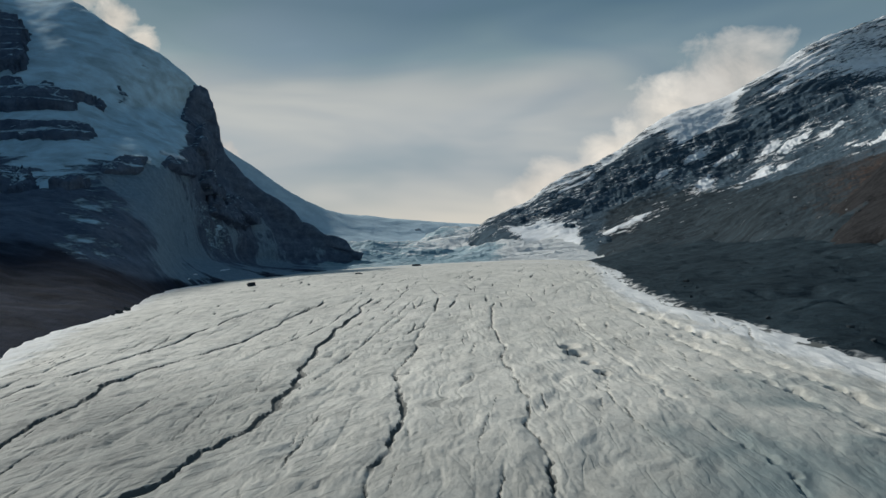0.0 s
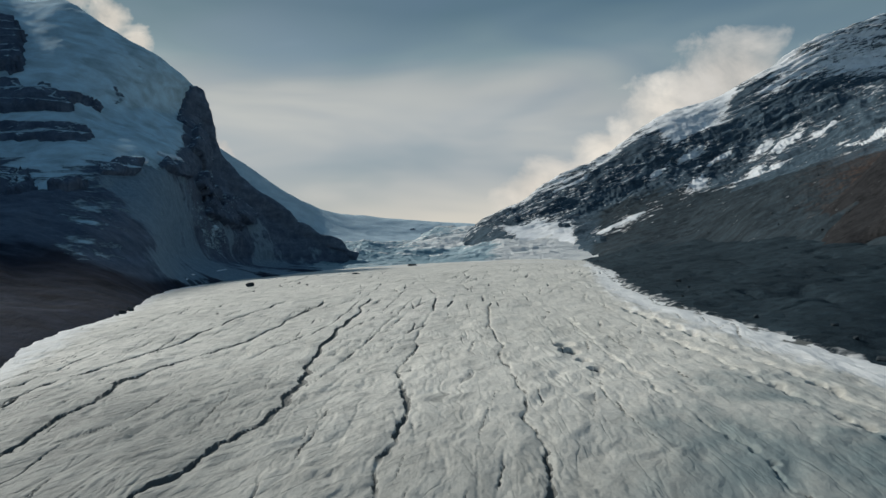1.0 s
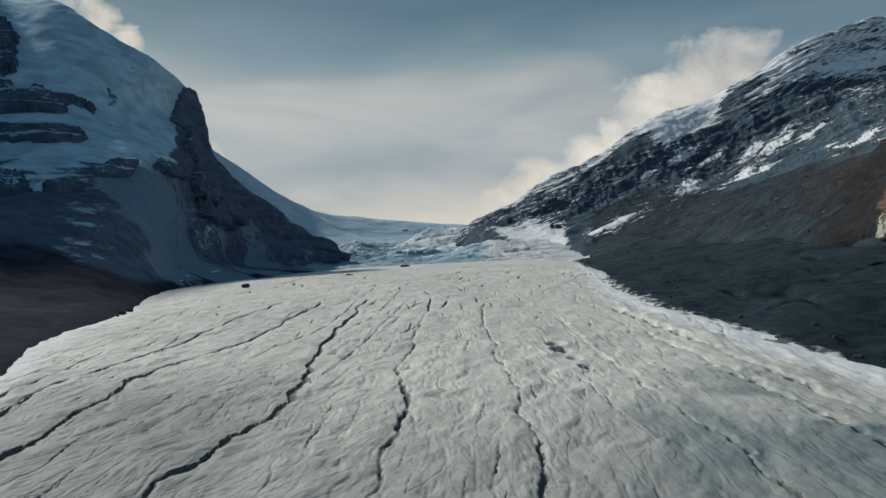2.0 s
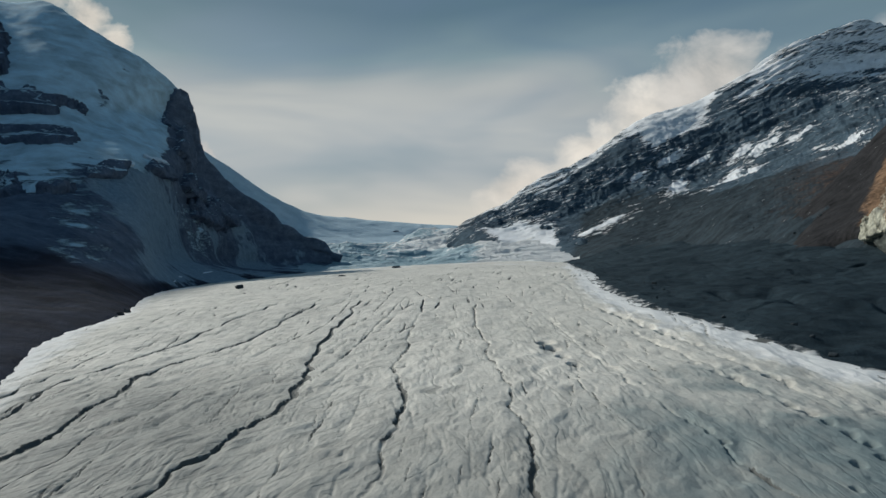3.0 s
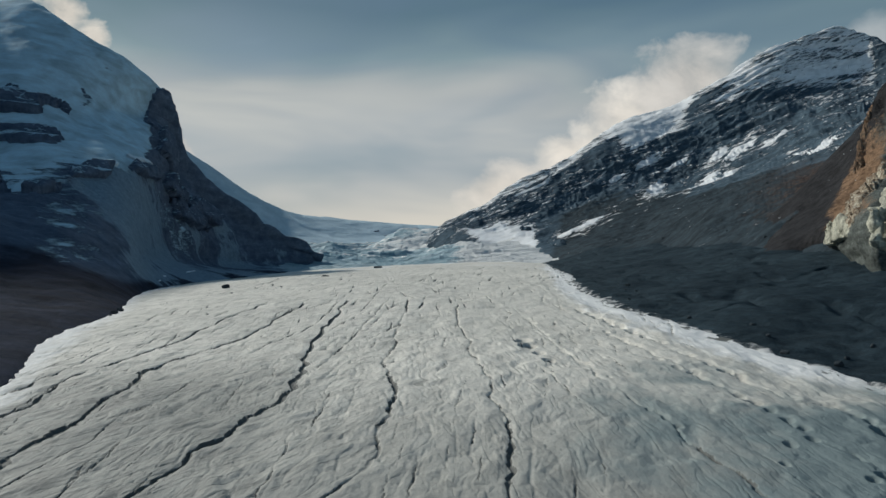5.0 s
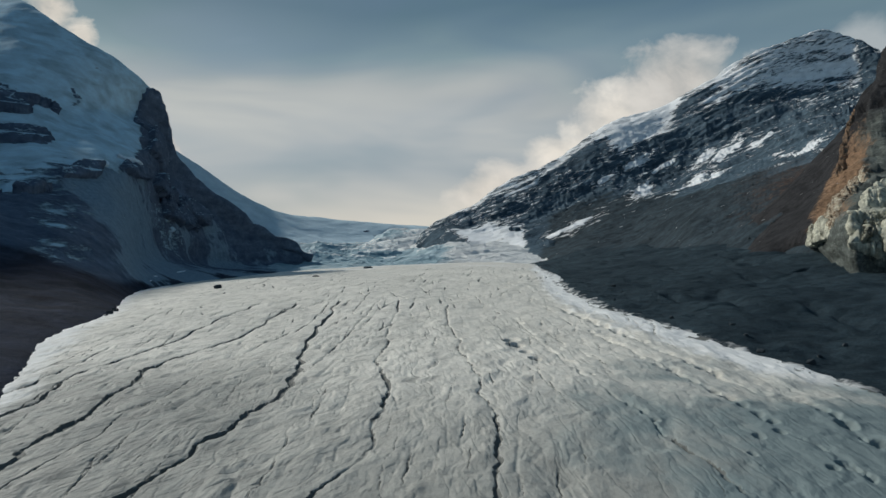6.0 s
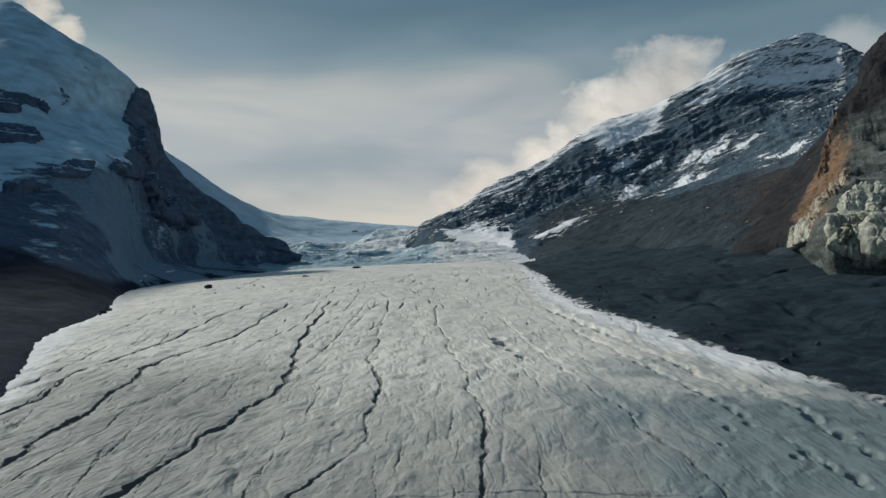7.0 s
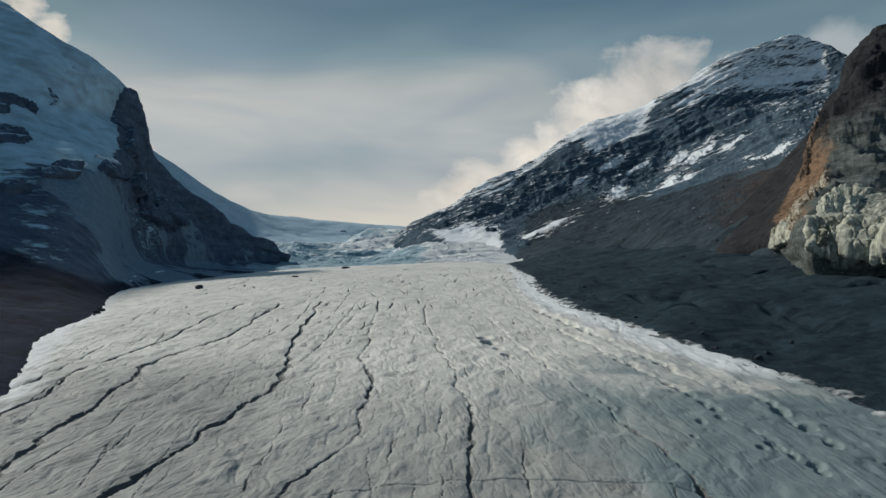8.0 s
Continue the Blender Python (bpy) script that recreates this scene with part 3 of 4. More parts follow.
        w = 0.84 * width * (1 + 0.85 * fbm(line, 6, 4, 0.7, seed=60) * smooth(340, 240, yr) + 0.5 * fbm(line, 26, 2, seed=61) * smooth(240, 340, yr)).clip(0.55, 1.7) * (1 + np.clip(yr - 250, 0, 500) / 800) * (1 - 0.35 * smooth(lo, hi, yr))
        bd = np.clip(1 - bead * (0.75 - 0.9 * (fbm(line, 7, 2, seed=70) * smooth(340, 240, yr) + fbm(line, 24, 2, seed=71) * smooth(240, 340, yr))), 0.0, 1.25)
        ends = smooth(0, 12, yr - lo) * smooth(0, 25, hi - yr)
        far = np.abs(x[r] - xc[:, None]) / np.sqrt(1 + np.clip(slope, -3, 3) ** 2)[:, None]
        wide = (w * np.clip(0.45 + 0.55 * bd, 0.2, 2))[:, None]
        cut = smooth(wide * 0.62, wide * 0.30, far) * (bd * ends)[:, None]
        deep[r] = np.maximum(deep[r], cut * min(depth, 0.95) * (1 + np.clip(yr - 250, 0, 500) / 500)[:, None])
        # Silted bed colour, darkened for the shade that a shallow cut lacks.
        silt_shade_c[r] = np.maximum(silt_shade_c[r], smooth(wide * 0.80, wide * 0.56, far) * (np.clip(bd * 1.3, 0, 1) * ends * (0.35 if bead > 0.9 else 1.0))[:, None])
        if width > 0.7:  # a soft shoulder beside the channel
            z[r] -= 0.14 * width * smooth(wide * 3.0, wide * 0.3, far) * ends[:, None]
    # strings of melt hollows with pale raised rims
    pits = [(mx, my, rad, 0.3) for mx, my, rad in MOULINS]
    for width, depth, bead, pts in CHANNELS:
        if bead < 0.9:
            continue
        c = spline(pts, 400)
        run = np.r_[0, np.cumsum(np.hypot(*np.diff(c, axis=0).T))]
        at = rng.uniform(2, 5)
        while at < run[-1]:
            px, py = (np.interp(at, run, c[:, k]) for k in (0, 1))
            if 60 < py < 420:
                pits.append((px + rng.normal(0, 0.8), py, width * rng.uniform(0.5, 1.0) * (1 + py / 600), 1.0))
            at += rng.uniform(3.0, 7.5) * (1 + py / 300) * (2.2 if rng.random() < 0.2 else 1)
    for mx, my, rad, rim in pits:
        r = np.where(np.abs(ys - my) < rad * 5)[0]
        fx, fy = (x[r] - mx), (y[r] - my) * 0.7
        far = np.hypot(fx, fy) + 0.22 * rad * noise_on(flat[r], fbm, rad * 2.2, 2, seed=81)
        hump = np.exp(-(((fx - 1.2 * rad) / (1.1 * rad)) ** 2 + ((fy - 0.5 * rad) / (1.4 * rad)) ** 2))
        z[r] += rim * (0.24 * rad * hump)
        clean[r] += rim * 0.28 * hump
        deep[r] = np.maximum(deep[r], smooth(rad * 1.05, rad * 0.45, far) * rad * 0.95)
        # Shade in the hollows, painted on their floors.
        silt_shade_c[r] = np.maximum(silt_shade_c[r], 0.26 * smooth(rad * 0.85, rad * 0.45, far))
    for mx, my, rad in MOULINS[:4]:
        far = np.hypot((x - mx) * 1.0, (y - my) * 0.6) + 0.5 * noise_on(flat, fbm, 3, 2, seed=80)
        deep = np.maximum(deep, smooth(rad * 1.05, rad * 0.6, far) * rad * 1.2)
        # Depth shade of the moulins put into their colour.
        silt_shade_c = np.maximum(silt_shade_c, smooth(rad * 0.95, rad * 0.7, far))
    # one thin cross fissure
    yc = 90.5 - 0.004 * (x - 15) ** 2 + 1.2 * noise_on(np.stack([x, 0 * x, 0 * x], -1), fbm, 18, 3, seed=90)
    fis = smooth(0.30, 0.12, np.abs(y - yc)) * smooth(-32, -22, x) * smooth(62, 50, x)
    deep = np.maximum(deep, 0.5 * fis)
    z = z - deep
    g = np.stack([x, y, z], -1)
    ICE_GRID.update(ys=ys, left=left, right=right, z=z)
    # Near and left ice is darkened for dirt and painted lens falloff.
    me = sheet_mesh("glacier", g, MAT_ICE, {"silt_shade": np.maximum(np.maximum(silt_shade * near, 0.9 * smooth(13, 2, from_right - margin) * smooth(0.0, 0.35, grit)), silt_shade_c), "blue": blue, "clean": clean * (1 - silt_shade_c), "vignette_dirt": np.maximum(1.05 * smooth(-10, -85, x) * smooth(290, 130, y), 0.82 * smooth(270, 40, y))})
    return tagged(new("glacier", me), "dirty cream-grey glacier ice cut by dark melt channels", "glacier", kind="structure")


build_glacier()


# ---- far ice: icefall and snow ridge ----
def build_icefall():
    xs, ys = np.linspace(-800, 330, 330), np.linspace(1880, 3560, 330)
    x, y = np.meshgrid(xs, ys)
    flat = np.stack([x, y, 0 * x], -1)
    rise = np.interp(y, [1880, 2300, 2700, 2850, 3000, 3250, 3500, 3560], [36, 42, 52, 66, 96, 150, 192, 198])
    rise = rise - (rise - 104).clip(0) * 0.75 * smooth(-400, -520, x)
    rise = rise + 22 * smooth(-420, -640, x) * smooth(2100, 2500, y) * smooth(3500, 2900, y) + 45 * smooth(-20, 160, x) * smooth(2500, 2850, y) * smooth(3400, 3000, y)
    rise = rise + smooth(-320, -70, x) * np.interp(y, [1880, 2100, 2300, 2450, 2650, 3000, 3400], [0, 6, 22, 48, 60, 40, 0])
    broken = noise_on(flat, ridged, 60, 4, 0.6, seed=101, stretch=(0.45, 1, 1))
    blocks = np.floor(noise_on(flat, fbm, 45, 3, seed=103, stretch=(0.5, 1, 1)) * 4) / 4
    z = rise + (0.75 * smooth(1900, 2050, y) + 0.25 * smooth(2150, 2750, y)) * (0.6 + 0.4 * smooth(120, -40, x)) * (19 * (broken - 0.45) + 9 * blocks) - 3 * smooth(2200, 1880, y) - 14 * smooth(1960, 1880, y)
    snow = 0.30 + 0.9 * smooth(0.55, 0.9, broken) * smooth(2500, 2900, y) + 0.5 * smooth(3050, 3300, y) * smooth(-450, -150, x) + 0.75 * smooth(-190, -20, x) + 0.35 * noise_on(flat, fbm, 160, 3, seed=105, stretch=(0.5, 1, 1)) - 0.32 * smooth(2950, 2400, y) * smooth(-60, -230, x)
    me = sheet_mesh("icefall", np.stack([x, y, z], -1), MAT_ICEFALL, {"snow": snow})
    return tagged(new("icefall", me), "broken blue-white icefall at the valley head", "icefall", kind="stuff")


def build_snow_ridge():
    crest = [(-1900, 3250, 900), (-1518, 3300, 693), (-1409, 3300, 613), (-1349, 3330, 564), (-1265, 3380, 504), (-1158, 3450, 417), (-1056, 3550, 344), (-989, 3700, 300), (-898, 3850, 289), (-699, 3950, 265), (-500, 4000, 244), (-323, 4000, 228), (-117, 3900, 206), (150, 3850, 200)]
    base = [(-1500, 2550, 65), (-1202, 2600, 65), (-1137, 2650, 65), (-1079, 2650, 65), (-1014, 2700, 65), (-892, 2650, 60), (-775, 2600, 55), (-681, 2700, 55), (-622, 2900, 67), (-567, 3200, 90), (-425, 3400, 105), (-279, 3450, 105), (-102, 3400, 105), (150, 3400, 105)]
    rear = [(x, y + 350, z - 120) for x, y, z in crest]
    mid = [((a[0] * 0.55 + b[0] * 0.45), (a[1] * 0.55 + b[1] * 0.45), a[2] * 0.42 + b[2] * 0.58) for a, b in zip(crest, base)]
    g = loft([base, mid, crest, rear], 260, 150)
    g[..., 2] += 6 * noise_on(g, fbm, 260, 4, seed=111) + 2 * noise_on(g, fbm, 60, 3, seed=112)
    ridge = tagged(new("snow_ridge"), "smooth blue-shaded snow ridge behind the icefall", "snow ridge")
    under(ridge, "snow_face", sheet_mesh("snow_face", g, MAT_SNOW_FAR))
    for k, (cu, cv, ru, rv) in enumerate([(0.735, 0.440, 0.005, 0.012), (0.752, 0.360, 0.004, 0.012)]):
        cliff_band(ridge, g, cu, cv, ru, rv, 0.0, 900 + 11 * k, 2, MAT_ROCK_SHADE, 12, 0.2, 0.5, (40, 30), 40.0, name="rock_outcrop", label="small dark rock in the snow")
    return ridge


build_icefall()
build_snow_ridge()


# ---- the shaded mountain on the left ----
def with_level(line, sink=0.0, shift=0.0):
    return [(x + shift, y, float(ice_level(np.float64(x), np.float64(max(y, -200)))) - sink) for x, y in line]


def build_left_mountain():
    # Unseen peak: the first three points are raised to shade the scree below.
    crest = [(-1750, 300, 880), (-1680, 800, 930), (-1500, 1350, 1000), (-1330, 1590, 840), (-1190, 1680, 694), (-1050, 1680, 672), (-911, 1640, 584), (-826, 1720, 527), (-786, 1850, 456), (-788, 1960, 322), (-689, 2130, 204), (-526, 2340, 64)]
    upper = [(-1500, 200, 520), (-1450, 700, 580), (-1340, 1240, 540), (-1101, 1330, 398), (-914, 1290, 380), (-836, 1320, 373), (-796, 1400, 355), (-795, 1600, 382), (-784, 1790, 383), (-783, 1900, 264), (-698, 2080, 162), (-530, 2330, 58)]
    shelf = [(-1200, 100, 250), (-1150, 600, 255), (-1100, 1000, 260), (-935, 1130, 245), (-793, 1120, 244), (-709, 1120, 241), (-671, 1180, 248), (-645, 1300, 258), (-652, 1450, 254), (-728, 1750, 208), (-697, 2030, 129), (-533, 2325, 53)]
    band = [(-800, 0, 140), (-780, 400, 145), (-760, 700, 150), (-690, 850, 142), (-600, 850, 141), (-550, 870, 137), (-556, 980, 154), (-555, 1100, 160), (-595, 1300, 159), (-666, 1600, 134), (-688, 1980, 90), (-533, 2322, 49)]
    scree = [(-420, -100, 45), (-400, 200, 48), (-380, 400, 50), (-370, 500, 52), (-378, 540, 53), (-377, 600, 57), (-396, 700, 63), (-431, 850, 67), (-508, 1100, 67), (-598, 1450, 60), (-671, 1930, 53), (-533, 2320, 46)]
    foot = with_level([(-170, -150), (-125, 60), (-150, 175), (-192, 276), (-212, 344), (-240, 440), (-300, 590), (-370, 780), (-430, 1000), (-480, 1400), (-515, 1900), (-525, 2330)], -0.8)
    below = [(x + 22, y, z - 14) for x, y, z in foot]
    g = loft([below, foot, scree, band, shelf, upper, crest, [(x - 250, y + 250, z - 150) for x, y, z in crest]], 440, 430)
    u, v = sheet_uv(g)
    n = sheet_normals(g)
    hold = smooth(1.0 / 7, 2.3 / 7, v)
    calm = smooth(6.3 / 7, 5.4 / 7, v) * 0.75 + 0.25
    face = smooth(2.0 / 7, 3.2 / 7, v)
    spur = smooth(0.672, 0.730, u + 0.02 * noise_on(g, fbm, 150, 3, seed=120))
    stone = np.maximum(spur, smooth(0.545, 0.47, v)) * face * (1 - 0.85 * zone(u - 0.35 * (0.45 - v), v, 0.55, 0.71, 0.17, 0.52, 0.06))
    g = g + n * (hold * calm * (11 * noise_on(g, fbm, 300, 4, 0.45, seed=121) + stone * 24 * (noise_on(g, ridged, 130, 4, 0.5, seed=122, stretch=(1, 1, 0.6)) - 0.4)))[..., None]
    rough = stone * smooth(-0.25, 0.35, noise_on(g, fbm, 170, 3, seed=128))
    g[..., 2] += rough * (0.8 * bedded(g, 38, 0.8, (0.05, 0.03), 123) + 0.3 * bedded(g, 14, 0.6, (0.05, 0.03), 124))
    g[..., 2] += smooth(0.9 / 7, 1.3 / 7, v) * 1.6 * noise_on(g, fbm, 30, 4, seed=126) + 2.0 * face * noise_on(g, fbm, 60, 4, seed=129)
    n = sheet_normals(g)
    wisp = noise_on(g, fbm, 130, 5, 0.6, seed=125)
    field = smooth(0.49, 0.545, v + 0.03 * wisp) * (1 - spur) * smooth(-0.75, -0.25, wisp + 0.6)
    blots = noise_on(g, fbm, 46, 4, 0.6, seed=131, stretch=(1, 1, 1.4))
    bare = np.maximum(zone(u, v, 0.505, 0.575, 0.715, 0.765, 0.03), 0.6 * zone(u, v, 0.38, 0.62, 0.77, 0.84, 0.05))
    field = field * (1 - 0.75 * bare * smooth(0.0, 0.35, blots))
    ledges = smooth(0.45, 0.85, n[..., 2]) * (0.56 + 0.45 * wisp) * smooth(50, 150, g[..., 2]) * (1 - field) * (1 - 0.1 * spur) * (1 - 0.7 * smooth(0.50, 0.40, u) * smooth(0.47, 0.43, v))
    # Snow dusting that also paints the pale haze of the lower face.
    dusted = (0.50 + 0.45 * wisp + 0.10 * smooth(0.50, 0.62, u)) * zone(u + 0.04 * wisp, v, 0.20, 0.86, 0.27, 0.53, 0.06) * (1 - 0.7 * smooth(0.50, 0.40, u + 0.03 * wisp) * smooth(0.47, 0.43, v))
    # a fan of grey scree under the snowfield, split by dark ribs, its colour lightened for haze
    hazy_fan = zone(u + 0.03 * wisp - 0.35 * (0.45 - v), v, 0.55, 0.745, 0.17, 0.53, 0.05) * smooth(-0.8, 0.0, wisp) * 0.9
    # Haze over the spur and the lower face, painted as a paler rock colour.
    hazy_fan = hazy_fan + 0.75 * spur * smooth(-0.15, 0.4, wisp) * smooth(0.75, 0.6, v)
    hazy_fan = np.clip(hazy_fan + 0.5 * zone(u, v, 0.42, 0.60, 0.28, 0.47, 0.06) * smooth(0.0, 0.5, wisp), 0, 1)
    snow = np.clip(field * 0.95 + np.maximum(ledges * 0.9, dusted) * (1 - 0.7 * hazy_fan), 0, 1)
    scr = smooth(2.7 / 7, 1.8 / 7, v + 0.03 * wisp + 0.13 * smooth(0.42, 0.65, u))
    me = sheet_mesh("mountain_face", g, MAT_ROCK_SHADE, {"snow": snow, "scree": scr, "rust": 0 * u, "pale": hazy_fan})
    mountain = tagged(new("mountain"), "dark shaded mountain with snowfields and bedded cliffs", "mountain")
    under(mountain, "mountain_face", me)
    # rock towers and cliff bands: u, v, half width, half height, tilt, how far they stand out
    for k, (cu, cv, ru, rv, tilt, out) in enumerate([
            (0.335, 0.772, 0.057, 0.036, -0.35, 20), (0.395, 0.683, 0.110, 0.032, -0.02, 15), (0.415, 0.600, 0.108, 0.022, -0.05, 9),
            (0.708, 0.765, 0.026, 0.085, 0.2, 6), (0.750, 0.680, 0.034, 0.060, 0.0, 12), (0.568, 0.486, 0.046, 0.020, 0.2, 9), (0.690, 0.520, 0.045, 0.022, 0.1, 10),
            (0.345, 0.472, 0.070, 0.022, -0.10, 15), (0.470, 0.448, 0.040, 0.018, 0.0, 11),
            (0.790, 0.560, 0.030, 0.035, 0.0, 20), (0.830, 0.500, 0.035, 0.040, 0.0, 18), (0.860, 0.600, 0.030, 0.050, 0.0, 18)]):
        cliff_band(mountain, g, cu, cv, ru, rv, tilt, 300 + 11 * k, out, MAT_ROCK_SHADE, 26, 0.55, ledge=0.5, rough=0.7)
    for k, (cu, cv, ru, rv, tilt, lie) in enumerate([(0.678, 0.546, 0.030, 0.005, 0.1, 4), (0.605, 0.512, 0.010, 0.005, 0.0, 4),
                                                   (0.724, 0.195, 0.004, 0.003, 0.0, 0.8), (0.701, 0.173, 0.003, 0.002, 0.0, 0.8), (0.784, 0.214, 0.008, 0.002, 0.0, 0.8)]):
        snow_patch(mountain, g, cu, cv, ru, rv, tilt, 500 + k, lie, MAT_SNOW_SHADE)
    return mountain


# ---- the sunlit mountain on the right, its moraine and the near buttress ----
def build_right_mountain():
    crest = [(-260, 3120, 95), (-197, 3150, 177), (-24, 3250, 273), (144, 3350, 391), (368, 3500, 494), (652, 3700, 700), (924, 3800, 800), (1166, 3850, 938), (1442, 3900, 1090), (1766, 3950, 1179), (1901, 3900, 1121), (1960, 3700, 986), (2150, 3400, 850), (2300, 2600, 800)]
    cliff = [(-240, 3020, 90), (-182, 3050, 166), (-35, 3100, 224), (106, 3150, 295), (304, 3250, 372), (539, 3350, 490), (786, 3450, 550), (1032, 3500, 657), (1310, 3550, 753), (1594, 3600, 798), (1731, 3500, 774), (1790, 3300, 732), (1950, 2900, 640), (2050, 2200, 600)]
    ledge = [(-210, 2930, 80), (-156, 2950, 156), (-12, 2950, 182), (122, 2980, 215), (293, 3020, 248), (467, 3050, 293), (682, 3100, 339), (876, 3050, 366), (1015, 2800, 400), (1053, 2400, 398), (1080, 2100, 370), (1120, 1800, 340), (1300, 1400, 320), (1500, 900, 300)]
    scree = [(-180, 2780, 65), (-127, 2800, 144), (20, 2800, 150), (151, 2700, 149), (243, 2600, 134), (351, 2400, 136), (440, 2050, 130), (427, 1450, 119), (432, 1150, 114), (435, 950, 111), (470, 800, 105), (540, 650, 95), (650, 400, 85), (800, 0, 80)]
    base = [(-150, 2600, 40), (-91, 2650, 110), (48, 2600, 110), (137, 2450, 92), (181, 2200, 58), (245, 1800, 50), (326, 1500, 56), (314, 1050, 51), (308, 800, 45), (295, 620, 38), (300, 500, 33), (340, 400, 30), (420, 200, 25), (520, -150, 20)]
    below = [(x - 60, y - 20, z - 75) for x, y, z in base]
    g = loft([below, base, scree, ledge, cliff, crest, [(x + 120, y + 260, z - 170) for x, y, z in crest]], 580, 430)
    u, v = sheet_uv(g)
    n = sheet_normals(g)
    face = smooth(2.3 / 6, 3.0 / 6, v)
    calm = smooth(5.4 / 6, 4.6 / 6, v) * 0.65 + 0.35
    hold = smooth(1.0 / 6, 1.8 / 6, v)
    crown = smooth(0.62, 0.72, v) * smooth(0.80, 0.74, u)
    g = g + n * (hold * calm * (14 * noise_on(g, fbm, 240, 4, seed=141) + (0.25 + 0.75 * face) * (24 - 15 * crown) * (noise_on(g, ridged, 150, 5, 0.6, seed=142, stretch=(1, 1, 0.45)) - 0.42)))[..., None]
    lift = 0.45 * np.minimum(g[..., 0], 1500) + 0.10 * np.maximum(g[..., 0] - 1500, 0)
    wild = face * smooth(-0.5, 0.4, noise_on(g, fbm, 240, 3, seed=140))
    g[..., 2] += wild * (0.5 * bedded(g, 62, 0.85, (0, 0.05), 143, lift + 14 * noise_on(g, fbm, 180, 4, seed=137)) + 0.45 * bedded(g, 24, 0.7, (0, 0), 144, lift)) + face * (4 - 2.5 * crown) * noise_on(g, fbm, 50, 4, 0.6, seed=139)
    g[..., 2] += 0.75 * crown * smooth(0.48, 0.55, u) * bedded(g, 30, 0.85, (0, 0), 150, lift + 10 * noise_on(g, fbm, 120, 3, seed=135))
    wall = zone(u, v, 0.30, 0.90, 0.47, 0.68, 0.04)
    g = g + n * (wall * 26 * (noise_on(g, ridged, 75, 4, 0.6, seed=136, stretch=(1, 1, 0.12)) - 0.45))[..., None]
    g = g + n * (hold * (6 + 6 * face) * (1 - 0.75 * crown) * (noise_on(g, ridged, 62, 4, 0.6, seed=138, stretch=(1, 1, 0.4)) - 0.45))[..., None]
    g[..., 2] += hold * 4 * noise_on(g, fbm, 45, 5, 0.6, seed=145) * (1 - 0.5 * face)
    n = sheet_normals(g)
    along = np.stack([g[..., 0], g[..., 1], g[..., 2] - lift], -1)
    streak = noise_on(along, fbm, 110, 5, 0.62, seed=146, stretch=(0.28, 0.28, 1.7))
    wide = noise_on(g, fbm, 300, 3, seed=148)
    shelf = smooth(0.30, 0.80, n[..., 2] * (1 - 0.25 * crown) + 0.14 * crown + (0.34 + 0.3 * crown) * streak)
    fine = noise_on(along, fbm, 60, 5, 0.65, seed=149, stretch=(0.22, 0.22, 1.6))
    light = smooth(0.44, 0.52, v + 0.03 * wide) * (0.26 + 0.2 * wide)
    snow = shelf * np.clip(light * 0.95, 0, 0.95)
    # a thin snow crest, one smooth field beside the step in it, and streaks along the beds of the peak
    rim = smooth(0.0, 0.05, v + 0.03 * streak - 0.755 + 0.065 * smooth(0.42, 0.34, u)) * smooth(0.60, 0.54, u) * smooth(0.0, 0.12, u)
    field = zone(u + 0.02 * wide, v - 0.03 * streak, 0.39, 0.475, 0.675, 0.90, 0.03)
    peak = smooth(0.665, 0.72, v + 0.02 * streak) * smooth(0.50, 0.56, u) * smooth(0.79, 0.755, u) * np.clip(0.82 + 0.40 * fine + 0.20 * streak, 0.4, 1.1)
    snow = np.maximum(snow, np.clip(0.60 * rim + 0.85 * field + 0.88 * peak, 0, 0.9))
    # old snow: u, v, half width, half height, tilt of each patch, with specks round it
    patches = [
            (0.576, 0.545, 0.019, 0.016, 1.0), (0.540, 0.540, 0.013, 0.018, 0.8), (0.530, 0.472, 0.022, 0.014, 0.9), (0.565, 0.474, 0.012, 0.008, 0.9),
            (0.681, 0.484, 0.020, 0.006, 0.7), (0.651, 0.478, 0.009, 0.005, 0.3), (0.352, 0.352, 0.026, 0.014, 0.9), (0.318, 0.326, 0.020, 0.012, 0.5),
            (0.160, 0.345, 0.048, 0.055, 0.70), (0.440, 0.600, 0.020, 0.020, 0.8), (0.480, 0.560, 0.020, 0.012, 1.0), (0.430, 0.715, 0.026, 0.035, 0.8),
            (0.455, 0.468, 0.012, 0.022, 0.9), (0.400, 0.560, 0.015, 0.010, 0.8), (0.260, 0.690, 0.030, 0.010, 0.6), (0.620, 0.545, 0.016, 0.008, 0.6)]
    for cu, cv, ru, rv, tilt in patches:
        across, up = (u - cu) / ru, (v - cv - (u - cu) * tilt) / rv
        snow = np.maximum(snow, 0.56 * np.exp(-0.22 * (across ** 2 + up ** 2)))
    apron = zone(u + 0.01 * wide, v, 0.105, 0.235, -0.1, 0.36, 0.02) * smooth(-0.9, -0.3, streak)
    snow = np.clip(snow + apron, 0, 1.2)
    scr = smooth(2.95 / 6, 2.45 / 6, v + 0.06 * streak) * smooth(0.26, 0.34, u)
    rust = 0.22 * zone(u, v, 0.50, 0.82, 0.28, 0.44, 0.08) + 0.40 * zone(u + 0.03 * wide, v + 0.02 * streak, 0.62, 0.82, 1.55 / 6, 2.8 / 6, 0.08)
    me = sheet_mesh("mountain_face", g, MAT_ROCK_SUN, {"snow": snow, "scree": scr, "rust": rust, "pale": 0 * u})
    mountain = tagged(new("mountain"), "grey bedded rock mountain dusted with snow above brown scree", "mountain")
